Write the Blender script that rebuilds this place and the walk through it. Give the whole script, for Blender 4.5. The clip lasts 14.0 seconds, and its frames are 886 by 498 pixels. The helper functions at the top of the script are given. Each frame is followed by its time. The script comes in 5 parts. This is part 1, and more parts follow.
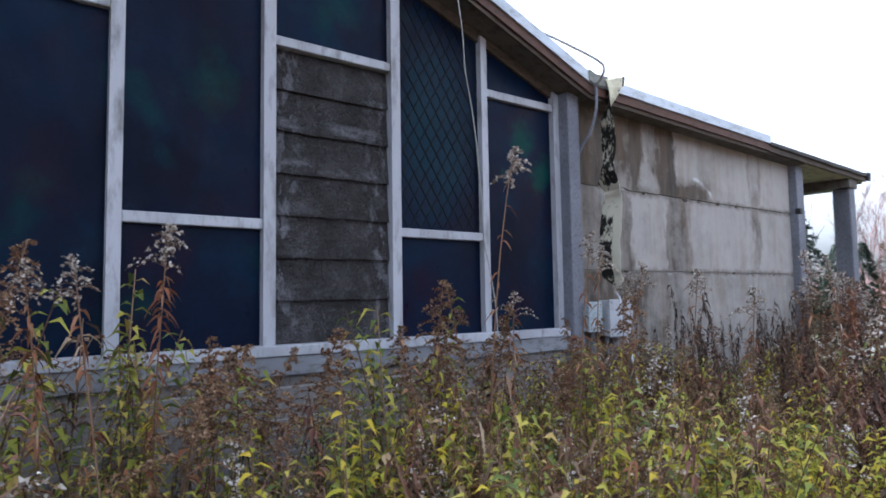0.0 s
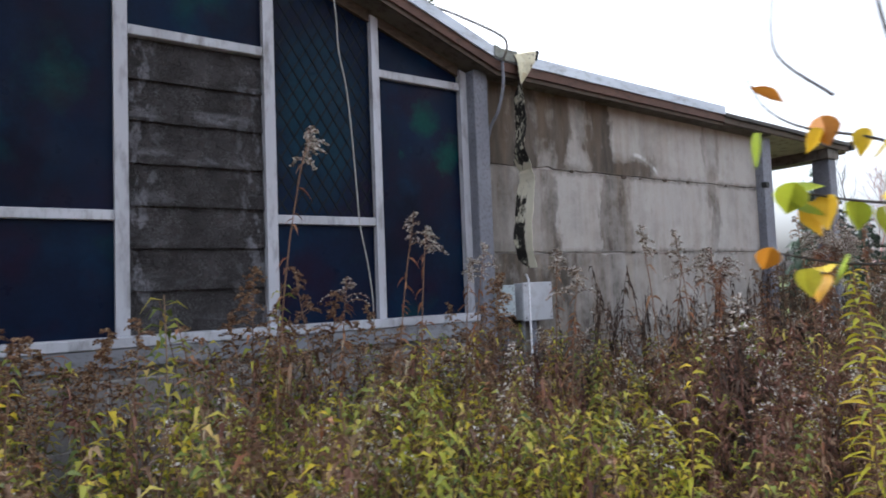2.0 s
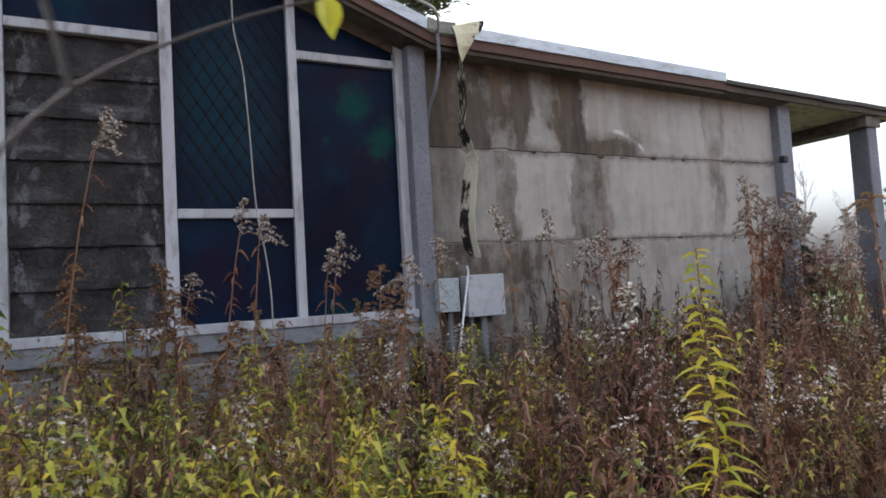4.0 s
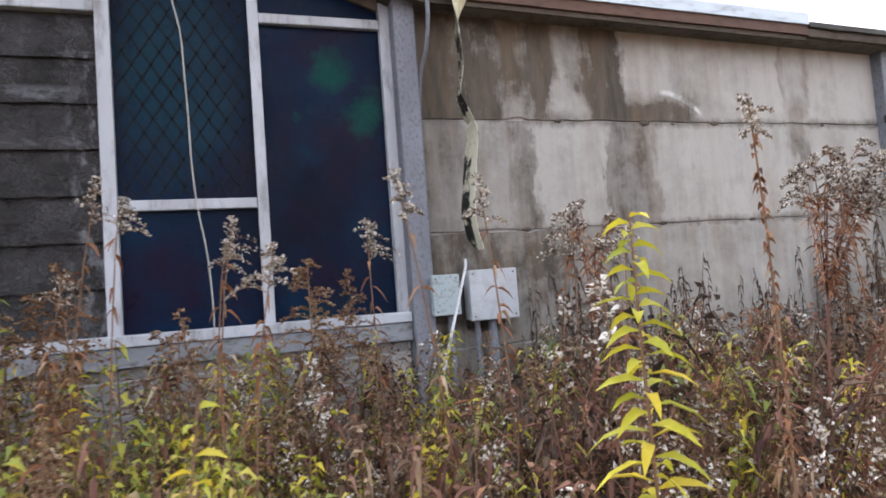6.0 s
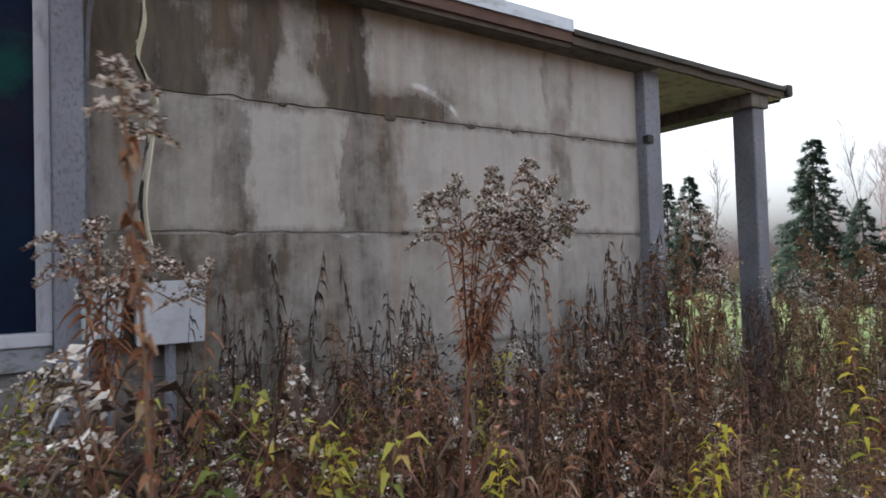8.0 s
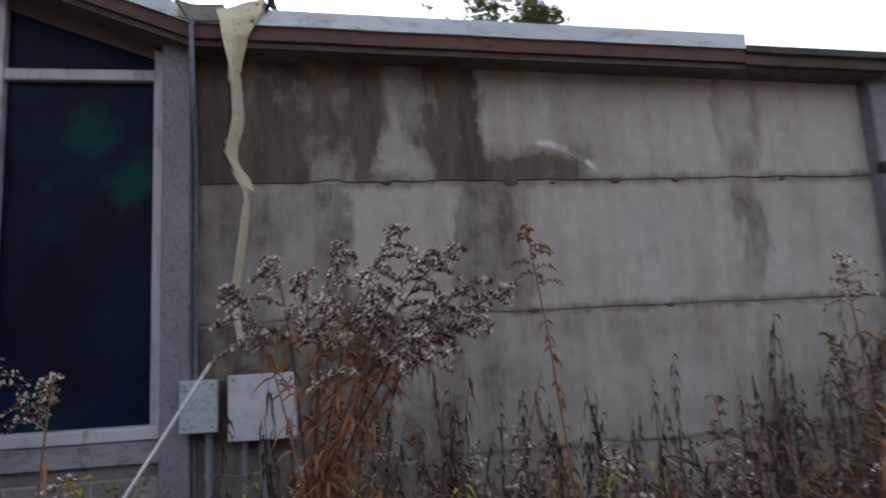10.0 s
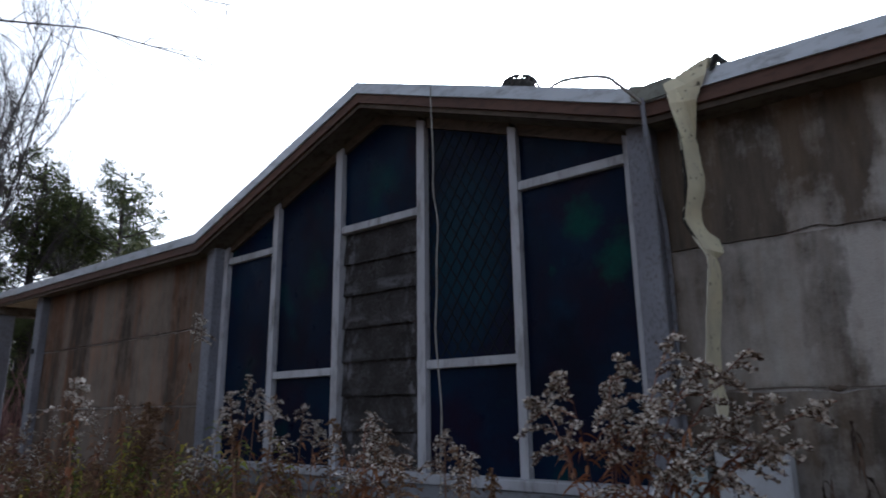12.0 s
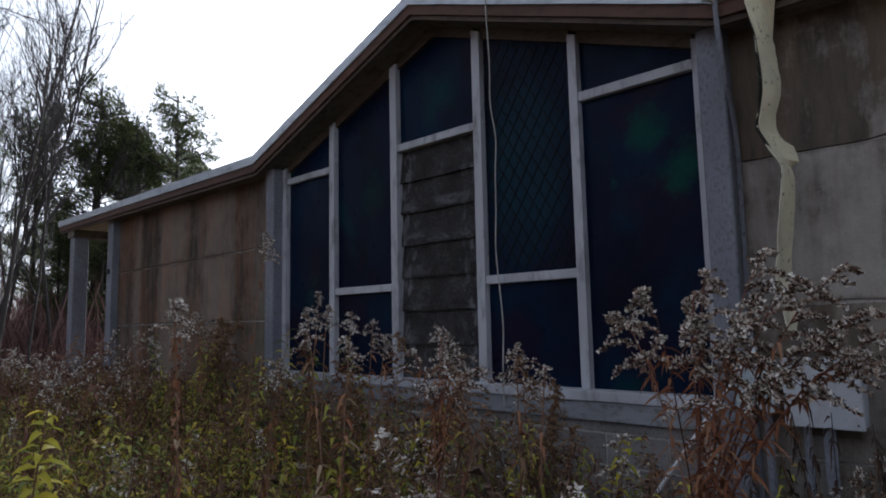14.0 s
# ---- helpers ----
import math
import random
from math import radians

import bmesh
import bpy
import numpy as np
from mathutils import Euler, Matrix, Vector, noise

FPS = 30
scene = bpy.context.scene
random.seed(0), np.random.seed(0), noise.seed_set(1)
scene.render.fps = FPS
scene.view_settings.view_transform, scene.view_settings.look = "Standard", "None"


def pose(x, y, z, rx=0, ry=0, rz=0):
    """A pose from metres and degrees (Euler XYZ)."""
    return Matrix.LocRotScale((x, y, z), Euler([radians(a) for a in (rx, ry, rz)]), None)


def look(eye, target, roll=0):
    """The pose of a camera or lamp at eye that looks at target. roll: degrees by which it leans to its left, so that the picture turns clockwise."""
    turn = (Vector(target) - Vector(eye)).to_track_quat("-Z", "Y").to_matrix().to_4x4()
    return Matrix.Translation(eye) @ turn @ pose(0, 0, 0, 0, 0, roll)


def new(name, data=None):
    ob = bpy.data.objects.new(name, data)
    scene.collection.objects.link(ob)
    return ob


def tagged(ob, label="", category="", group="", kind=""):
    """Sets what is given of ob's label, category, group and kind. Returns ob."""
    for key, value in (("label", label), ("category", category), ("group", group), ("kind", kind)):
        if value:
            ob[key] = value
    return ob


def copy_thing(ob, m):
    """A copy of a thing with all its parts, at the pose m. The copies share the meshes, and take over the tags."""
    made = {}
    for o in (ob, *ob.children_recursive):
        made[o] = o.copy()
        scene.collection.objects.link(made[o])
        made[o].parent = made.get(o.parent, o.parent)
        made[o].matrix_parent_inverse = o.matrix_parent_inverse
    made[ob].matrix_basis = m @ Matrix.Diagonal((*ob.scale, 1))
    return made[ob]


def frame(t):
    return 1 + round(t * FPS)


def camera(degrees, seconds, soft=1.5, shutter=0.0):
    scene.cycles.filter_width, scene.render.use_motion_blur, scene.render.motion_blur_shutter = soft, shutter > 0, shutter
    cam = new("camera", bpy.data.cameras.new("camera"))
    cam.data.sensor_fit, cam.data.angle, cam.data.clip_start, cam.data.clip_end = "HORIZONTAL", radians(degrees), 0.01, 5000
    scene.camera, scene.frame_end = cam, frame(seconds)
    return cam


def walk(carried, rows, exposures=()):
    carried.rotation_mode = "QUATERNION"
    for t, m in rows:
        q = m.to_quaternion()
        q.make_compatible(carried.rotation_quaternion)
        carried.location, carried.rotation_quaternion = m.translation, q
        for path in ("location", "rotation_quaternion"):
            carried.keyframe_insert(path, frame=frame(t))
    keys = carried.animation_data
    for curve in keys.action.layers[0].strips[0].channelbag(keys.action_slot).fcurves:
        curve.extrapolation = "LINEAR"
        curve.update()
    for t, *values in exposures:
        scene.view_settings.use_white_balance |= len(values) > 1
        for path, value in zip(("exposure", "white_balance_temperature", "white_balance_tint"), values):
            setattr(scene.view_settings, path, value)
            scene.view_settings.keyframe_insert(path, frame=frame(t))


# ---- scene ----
cam = camera(68.1, 14.0, soft=1.8, shutter=0.32)
PATH = [
    (0, (1.15, 0.04, 1.574), (2.386, 1.606, 1.722), -0.9),
    (0.5, (1.437, -0.049, 1.528), (2.591, 1.575, 1.704), 0.0),
    (1, (1.687, -0.158, 1.572), (2.891, 1.424, 1.789), -2.4),
    (1.5, (1.914, -0.383, 1.602), (2.97, 1.311, 1.73), -1.0),
    (2, (2.167, -0.557, 1.533), (3.295, 1.092, 1.645), -2.2),
    (2.5, (2.469, -0.729, 1.572), (3.57, 0.936, 1.691), -1.6),
    (3, (2.788, -0.772, 1.589), (3.851, 0.917, 1.711), -1.8),
    (3.5, (3.095, -0.789, 1.511), (4.096, 0.939, 1.623), -2.6),
    (6, (4.344, -0.279, 1.43), (4.992, 1.609, 1.55), -4.3),
    (6.5, (4.616, -0.057, 1.48), (5.483, 1.744, 1.554), -2.0),
    (7, (4.897, -0.002, 1.545), (6.007, 1.659, 1.633), 0.3),
    (7.5, (5.15, 0.027, 1.558), (6.265, 1.686, 1.615), -1.1),
    (10, (6.42, 0.173, 1.61), (6.741, 2.124, 1.91), -3.1),
    (10.5, (6.849, 0.3, 1.766), (6.509, 2.217, 2.226), -1.9),
    (11, (6.977, 0.273, 1.765), (6.123, 2.028, 2.201), 0.5),
    (11.5, (7.016, 0.222, 1.759), (5.946, 1.845, 2.228), -0.6),
    (12, (6.975, 0.224, 1.724), (5.745, 1.727, 2.201), -0.8),
    (12.5, (6.938, 0.208, 1.734), (5.588, 1.608, 2.203), -1.1),
    (13, (6.922, 0.198, 1.717), (5.535, 1.566, 2.172), -0.4),
    (13.5, (6.946, 0.193, 1.716), (5.551, 1.585, 2.059), -0.7),
    (14, (6.93, 0.176, 1.732), (5.555, 1.61, 1.958), -1.2),
]
walk(cam, [(t, look(eye, target, roll)) for t, eye, target, roll in PATH], [(0.0, 2.3, 5450, 10), (1.0, 2.2, 5650, 10), (2.0, 2.15, 5900, 10), (3.0, 2.05, 6050, 10), (3.5, 1.95, 6050, 10), (6.0, 2.8, 6150, 10), (7.0, 2.55, 6150, 10), (7.5, 2.2, 6150, 10), (9.8, 1.55, 5950, 10), (10.4, 1.35, 5850, 10), (11.0, 1.25, 5700, 10), (11.5, 1.2, 5650, 10), (12.0, 0.7, 5600, 10), (12.5, 0.25, 5600, 10), (13.0, 0.12, 5600, 10), (13.5, 0.2, 5600, 10), (14.0, 0.8, 5700, 10)])

# ---- world, sun, exposure ----
world = bpy.data.worlds.new("overcast_sky")
scene.world = world
world.use_nodes = True
wt = world.node_tree
sky = wt.nodes.new("ShaderNodeTexSky")
sky.sky_type, sky.sun_disc = "NISHITA", False
sky.sun_elevation, sky.sun_rotation = radians(30), radians(-28)
sky.air_density, sky.dust_density, sky.ozone_density = 1.0, 6.0, 1.0
grey = wt.nodes.new("ShaderNodeHueSaturation")
grey.inputs["Saturation"].default_value = 0.16
wt.links.new(sky.outputs[0], grey.inputs["Color"])
wt.links.new(grey.outputs[0], wt.nodes["Background"].inputs[0])
wt.nodes["Background"].inputs[1].default_value = 0.15
sun = new("sun", bpy.data.lights.new("sun", "SUN"))
sun.data.energy, sun.data.angle, sun.data.color = 0.8, radians(25), (1.0, 0.97, 0.93)
sun.matrix_world = look((-24, 46, 30), (0, 0, 0))


# ---- materials ----
class Nodes:
    """A node material with a Principled shader."""

    def __init__(self, name, rough=0.8, metal=0.0, spec=0.5):
        self.mat = bpy.data.materials.new(name)
        self.mat.use_nodes = True
        self.t = self.mat.node_tree
        self.b = self.t.nodes["Principled BSDF"]
        self.b.inputs["Roughness"].default_value = rough
        self.b.inputs["Metallic"].default_value = metal
        self.b.inputs["Specular IOR Level"].default_value = spec
        self.co = self.t.nodes.new("ShaderNodeTexCoord").outputs["Object"]

    def put(self, socket, value):
        if isinstance(value, (int, float)):
            socket.default_value = value
        elif isinstance(value, tuple):
            socket.default_value = (*value, 1.0)[:len(socket.default_value)]
        else:
            self.t.links.new(value, socket)

    def math(self, op, a, b=0.0, clamp=False):
        n = self.t.nodes.new("ShaderNodeMath")
        n.operation, n.use_clamp = op, clamp
        self.put(n.inputs[0], a), self.put(n.inputs[1], b)
        return n.outputs[0]

    def stretch(self, sx, sy, sz, vec=None):
        n = self.t.nodes.new("ShaderNodeMapping")
        self.put(n.inputs["Vector"], vec or self.co)
        n.inputs["Scale"].default_value = (sx, sy, sz)
        return n.outputs[0]

    def noise(self, scale, detail=4.0, vec=None, rough=0.55):
        n = self.t.nodes.new("ShaderNodeTexNoise")
        self.put(n.inputs["Vector"], vec or self.co)
        n.inputs["Scale"].default_value, n.inputs["Detail"].default_value = scale, detail
        n.inputs["Roughness"].default_value = rough
        return n.outputs[0]

    def ramp(self, fac, stops, kind="LINEAR"):
        n = self.t.nodes.new("ShaderNodeValToRGB")
        n.color_ramp.interpolation = kind
        els = n.color_ramp.elements
        for i, (p, c) in enumerate(stops):
            e = els[i] if i < 2 else els.new(p)
            e.position, e.color = p, ((c, c, c, 1) if isinstance(c, (int, float)) else (*c, 1))
        self.put(n.inputs[0], fac)
        return n.outputs[0]

    def mix(self, fac, a, b, kind="MIX"):
        n = self.t.nodes.new("ShaderNodeMix")
        n.data_type, n.blend_type = "RGBA", kind
        self.put(n.inputs[0], fac), self.put(n.inputs[6], a), self.put(n.inputs[7], b)
        return n.outputs[2]

    def axes(self):
        n = self.t.nodes.new("ShaderNodeSeparateXYZ")
        self.put(n.inputs[0], self.co)
        return n.outputs

    def own(self):
        return self.t.nodes.new("ShaderNodeObjectInfo").outputs["Random"]

    def island(self):
        return self.t.nodes.new("ShaderNodeNewGeometry").outputs["Random Per Island"]

    def colour(self, value):
        self.put(self.b.inputs["Base Color"], value)

    def bump(self, height, strength=0.3, distance=0.01):
        n = self.t.nodes.new("ShaderNodeBump")
        n.inputs["Strength"].default_value, n.inputs["Distance"].default_value = strength, distance
        self.put(n.inputs["Height"], height)
        self.put(self.b.inputs["Normal"], n.outputs[0])

    def rough(self, fac, lo, hi):
        self.put(self.b.inputs["Roughness"], self.ramp(fac, [(0.3, lo), (0.7, hi)]))


def weathered(name, base, worn, dirt, scale=2.0, grain=40.0, stretch=(1, 1, 1), rough=0.75, metal=0.0, spec=0.4, bump=0.25, vary=0.12):
    """Paint, metal, wood or stone with large patches, dirt and fine grain."""
    m = Nodes(name, rough, metal, spec)
    v = m.stretch(*stretch)
    big, small = m.noise(scale, 5, v), m.noise(grain, 4, v, 0.65)
    c = m.mix(m.ramp(big, [(0.38, 0), (0.66, 1)]), base, worn)
    c = m.mix(m.ramp(small, [(0.5, 0), (0.72, 1)]), c, dirt)
    shade = m.math("ADD", m.math("MULTIPLY", m.own(), vary), 1 - vary / 2)
    c = m.mix(1.0, c, m.ramp(shade, [(0, 0), (1, 1)]), "MULTIPLY")
    m.colour(c)
    m.rough(small, max(rough - 0.12, 0.05), min(rough + 0.12, 1))
    m.bump(m.math("ADD", small, m.math("MULTIPLY", big, 0.6)), bump, 0.006)
    return m.mat


def stained_concrete(name, x0, x1, top, low, joint, light, dark, tan, foot=(), base=()):
    """Board-cast concrete with the run-off stains of its own wall, course by course."""
    m = Nodes(name, 0.88, 0, 0.3)
    ax = m.axes()
    wob = m.math("SUBTRACT", m.noise(2.6, 6, None, 0.62), 0.5)
    fine = m.math("SUBTRACT", m.noise(14, 3, m.stretch(1, 1, 0.35)), 0.5)
    x = m.math("ADD", ax[0], m.math("ADD", m.math("MULTIPLY", wob, 0.34), m.math("MULTIPLY", fine, 0.2)))
    u = m.math("DIVIDE", m.math("SUBTRACT", x, x0), x1 - x0)

    def stops(rows):
        return [((px - x0) / (x1 - x0), s) for px, s in rows]
    upper = m.math("GREATER_THAN", ax[2], joint)
    s_top, s_low = m.ramp(u, stops(top)), m.ramp(u, stops(low))
    if foot:
        edge = m.math("ADD", ax[2], m.math("MULTIPLY", wob, 0.35))
        s_top = m.mix(m.ramp(m.math("SUBTRACT", edge, joint), [(0.13, 1), (0.25, 0)]), s_top, m.ramp(u, stops(foot)))
    stain = m.mix(upper, s_low, s_top)
    if foot:
        # pale wedge between two dark runs
        wx = m.math("ADD", x, m.math("MULTIPLY", ax[2], 0.14))
        half = m.math("SUBTRACT", 1.17, m.math("MULTIPLY", ax[2], 0.40))
        wedge = m.math("SUBTRACT", m.math("ABSOLUTE", m.math("SUBTRACT", wx, 7.20)), m.math("ADD", half, m.math("MULTIPLY", wob, 0.25)))
        high = m.math("MULTIPLY", m.ramp(m.math("SUBTRACT", ax[2], 2.55), [(0.06, 0), (0.12, 1)]), m.ramp(m.math("SUBTRACT", ax[2], 2.55), [(0.48, 1), (0.62, 0)]))
        wedge = m.math("MULTIPLY", m.ramp(wedge, [(0.0, 1), (0.07, 0)]), high)
        stain = m.mix(m.math("MULTIPLY", wedge, 0.55), stain, (0.06, 0.06, 0.06))
    if base:
        stain = m.mix(m.math("LESS_THAN", ax[2], joint - 0.78), stain, m.ramp(u, stops(base)))
    streak = m.noise(2.4, 7, m.stretch(4.0, 1, 0.45), 0.68)
    blot = m.noise(2.3, 8, None, 0.68)
    mottle = m.noise(9, 6, None, 0.7)
    amount = m.math("ADD", m.math("MULTIPLY", stain, 1.22), m.math("MULTIPLY", m.math("SUBTRACT", streak, 0.5), 0.9))
    amount = m.math("ADD", amount, m.math("MULTIPLY", m.math("SUBTRACT", blot, 0.5), 1.1))
    amount = m.math("ADD", amount, m.math("MULTIPLY", m.math("SUBTRACT", mottle, 0.5), 0.6))
    amount = m.ramp(amount, [(0.06, 0), (0.4, 0.3), (0.75, 0.66), (1.15 / 1.2, 1)])
    # dirt that gathers along the joints
    for level in (joint, joint - 0.78, joint - 1.56):
        gap = m.math("ABSOLUTE", m.math("SUBTRACT", ax[2], level))
        gap = m.math("ADD", gap, m.math("MULTIPLY", m.math("SUBTRACT", m.noise(6, 6, m.stretch(1.6, 1, 0.6), 0.7), 0.5), 0.16))
        amount = m.math("MAXIMUM", amount, m.math("MULTIPLY", m.ramp(gap, [(0.0, 1), (0.055, 0)]), 0.75))
    c = m.mix(m.noise(1.3, 5), light, tuple(v * 0.74 for v in light))
    deep = m.mix(m.ramp(m.noise(3.4, 7, m.stretch(2.6, 1, 0.5), 0.68), [(0.36, 0), (0.66, 1)]), dark, tuple(v * f for v, f in zip(dark, (2.0, 1.95, 1.9))))
    c = m.mix(amount, c, deep)
    tanf = m.math("MULTIPLY", m.ramp(m.noise(1.7, 6, m.stretch(3.6, 1, 0.4), 0.62), [(0.45, 0), (0.66, 1)]), 0.5)
    c = m.mix(tanf, c, m.mix(0.5, c, tan))
    if foot:
        # chalky bloom in an arc
        dx = m.math("SUBTRACT", ax[0], 7.62)
        arc = m.math("SUBTRACT", 2.815, m.math("MULTIPLY", m.math("MULTIPLY", dx, dx), 1.1))
        off = m.math("ADD", m.math("ABSOLUTE", m.math("SUBTRACT", ax[2], arc)), m.math("MULTIPLY", m.math("SUBTRACT", mottle, 0.5), 0.06))
        span_ = m.ramp(m.math("MULTIPLY", dx, 2.0), [(0.0, 0), (0.08, 1), (0.7, 1), (0.8, 0)])
        bloom = m.math("MULTIPLY", m.ramp(off, [(0.012, 1), (0.03, 0)]), m.math("MULTIPLY", span_, m.ramp(m.noise(5, 3), [(0.45, 0.15), (0.55, 0.9)])))
        c = m.mix(bloom, c, (0.62, 0.61, 0.62))
    pits = m.noise(85, 3, None, 0.7)
    c = m.mix(m.ramp(pits, [(0.6, 0), (0.78, 0.55)]), c, tuple(v * 0.6 for v in dark))
    grit = m.noise(190, 2)
    c = m.mix(0.25, c, m.mix(grit, (0.1, 0.1, 0.1), (0.75, 0.74, 0.72)), "OVERLAY")
    m.colour(m.mix(1.0, c, m.ramp(m.math("ADD", m.math("MULTIPLY", m.own(), 0.2), 0.85), [(0, 0), (1, 1)]), "MULTIPLY"))
    m.bump(m.math("ADD", m.math("MULTIPLY", pits, 0.7), m.math("ADD", blot, m.math("MULTIPLY", grit, 0.3))), 0.35, 0.01)
    return m.mat


def leaf_stuff(name, stops, rough=0.7, through_light=0.25, single=False):
    """Leaves and stalks that differ one by one."""
    m = Nodes(name, rough, 0, 0.25)
    c = m.ramp(m.own() if single else m.island(), stops)
    c = m.mix(0.35, c, m.mix(m.noise(60, 3), (0.2, 0.17, 0.13), (0.8, 0.78, 0.7)), "OVERLAY")
    m.colour(c)
    tr = m.t.nodes.new("ShaderNodeBsdfTranslucent")
    m.put(tr.inputs[0], c)
    mx = m.t.nodes.new("ShaderNodeMixShader")
    mx.inputs[0].default_value = through_light
    out = m.t.nodes["Material Output"]
    m.t.links.new(m.b.outputs[0], mx.inputs[1])
    m.t.links.new(tr.outputs[0], mx.inputs[2])
    m.t.links.new(mx.outputs[0], out.inputs[0])
    return m.mat


RIGHT_TOP = [(5.66, 0.92), (6.2, 0.82), (6.33, 0.7), (6.5, 0.74), (6.56, 0.86), (6.72, 0.7), (6.8, 0.6), (6.92, 0.6), (6.98, 0.9), (7.26, 0.95), (7.34, 0.15), (7.7, 0.1), (7.78, 0.25), (8.8, 0.05), (8.84, 0.5), (8.9, 0.12), (8.98, 0.22), (9.08, 0.2), (9.13, 0.5), (9.17, 0.05), (10.2, 0.05)]
RIGHT_LOW = [(5.66, 0.52), (6.03, 0.46), (6.08, 0.32), (6.32, 0.36), (6.38, 0.66), (6.5, 0.62), (6.54, 0.12), (7.1, 0.1), (7.12, 0.6), (7.5, 0.62), (7.58, 0.12), (8.86, 0.06), (8.92, 0.55), (9.06, 0.5), (9.11, 0.06), (10.2, 0.08)]
LEFT_ALL = [(-3.6, 0.6), (-2.9, 0.75), (-2.6, 0.25), (-2.45, 0.85), (-2.0, 0.8), (-1.8, 0.2), (-1.2, 0.2), (-1.0, 0.7), (-0.7, 0.6), (-0.5, 0.15), (0.0, 0.25), (0.2, 0.8), (0.55, 0.5), (1.0, 0.4)]
RIGHT_BASE = [(5.66, 0.7), (6.5, 0.68), (7.2, 0.55), (7.6, 0.36), (8.9, 0.3), (8.95, 0.5), (9.06, 0.46), (9.12, 0.28), (10.2, 0.32)]
RIGHT_FOOT = [(5.66, 0.95), (6.3, 0.8), (6.36, 0.5), (6.5, 0.6), (6.58, 0.9), (6.75, 0.55), (6.95, 0.5), (7.05, 0.9), (7.85, 0.85), (8.0, 0.35), (8.3, 0.2), (8.8, 0.1), (8.92, 0.5), (9.06, 0.4), (9.12, 0.05), (10.2, 0.1)]
CONCRETE = stained_concrete("stained_concrete", 5.6, 10.25, RIGHT_TOP, RIGHT_LOW, 2.58, (0.485, 0.46, 0.44), (0.06, 0.051, 0.043), (0.25, 0.17, 0.10), RIGHT_FOOT, RIGHT_BASE)
CONCRETE_LEFT = stained_concrete("rust_streaked_concrete", -3.7, 1.1, LEFT_ALL, LEFT_ALL, 2.58, (0.22, 0.18, 0.15), (0.036, 0.027, 0.021), (0.36, 0.13, 0.04))
PAINT = weathered("worn_pale_paint", (0.42, 0.43, 0.48), (0.33, 0.335, 0.37), (0.2, 0.2, 0.205), 3.0, 14, (1, 1, 0.3), 0.6, bump=0.15)
STEEL = weathered("worn_grey_paint_on_concrete", (0.2, 0.21, 0.25), (0.145, 0.15, 0.18), (0.1, 0.095, 0.1), 2.5, 42, (1.3, 1.3, 0.8), 0.75, bump=0.5)
SILL = weathered("sill_paint", (0.24, 0.25, 0.28), (0.16, 0.165, 0.19), (0.1, 0.09, 0.085), 3.0, 25, (0.5, 1, 1), 0.65, bump=0.3)
BLOCK = weathered("concrete_block", (0.25, 0.235, 0.235), (0.17, 0.155, 0.155), (0.1, 0.09, 0.085), 3.0, 55, rough=0.9, bump=0.5, vary=0.3)
MORTAR = weathered("mortar", (0.42, 0.4, 0.39), (0.33, 0.31, 0.3), (0.16, 0.15, 0.14), 4.0, 60, rough=0.95, bump=0.4)
FLASH = weathered("zinc_flashing", (0.52, 0.55, 0.6), (0.42, 0.45, 0.5), (0.3, 0.31, 0.33), 1.2, 20, (0.4, 1, 1), 0.45, 0.35, bump=0.08)
FASCIA = weathered("red_brown_fascia_paint", (0.115, 0.06, 0.043), (0.08, 0.043, 0.033), (0.06, 0.04, 0.035), 2.2, 30, (0.35, 1, 1), 0.75)
LIP = weathered("bare_brown_timber", (0.1, 0.077, 0.06), (0.07, 0.053, 0.042), (0.042, 0.034, 0.027), 2.0, 35, (0.35, 1, 1), 0.85)
SOFFIT = weathered("dirty_soffit_board", (0.15, 0.135, 0.12), (0.1, 0.09, 0.078), (0.06, 0.052, 0.044), 1.5, 12, (1, 1, 1), 0.9, vary=0.05)
PORTICO = weathered("peeling_portico_soffit", (0.5, 0.48, 0.4), (0.4, 0.37, 0.3), (0.16, 0.13, 0.1), 1.6, 9, (1, 1, 1), 0.9, vary=0.05)
SHINGLES = weathered("roof_shingle_edge", (0.075, 0.07, 0.066), (0.05, 0.046, 0.045), (0.11, 0.1, 0.09), 3, 60, rough=0.95, bump=0.6)
ENAMEL = weathered("white_box_enamel", (0.44, 0.46, 0.5), (0.38, 0.4, 0.44), (0.34, 0.34, 0.36), 3, 14, rough=0.45, bump=0.08)
ENAMEL_BLUE = weathered("blue_grey_box_enamel", (0.36, 0.42, 0.45), (0.28, 0.33, 0.36), (0.18, 0.17, 0.16), 3, 38, rough=0.5, bump=0.08)
BLACK = weathered("black_rubber", (0.02, 0.02, 0.022), (0.03, 0.03, 0.03), (0.05, 0.045, 0.04), 6, 50, rough=0.7)
CORD = weathered("weathered_cord", (0.4, 0.39, 0.37), (0.3, 0.29, 0.28), (0.18, 0.16, 0.15), 8, 70, rough=0.8)
ROD = weathered("galvanised_rod", (0.62, 0.63, 0.66), (0.5, 0.5, 0.53), (0.3, 0.28, 0.26), 6, 70, rough=0.45, metal=0.4)
BARK = weathered("grey_brown_bark", (0.05, 0.043, 0.039), (0.034, 0.028, 0.026), (0.03, 0.025, 0.022), 3, 25, (1, 1, 0.25), 0.95, bump=0.6)
TWIG = weathered("thin_bark", (0.042, 0.034, 0.033), (0.03, 0.025, 0.024), (0.055, 0.046, 0.042), 6, 45, (1, 1, 0.3), 0.9)


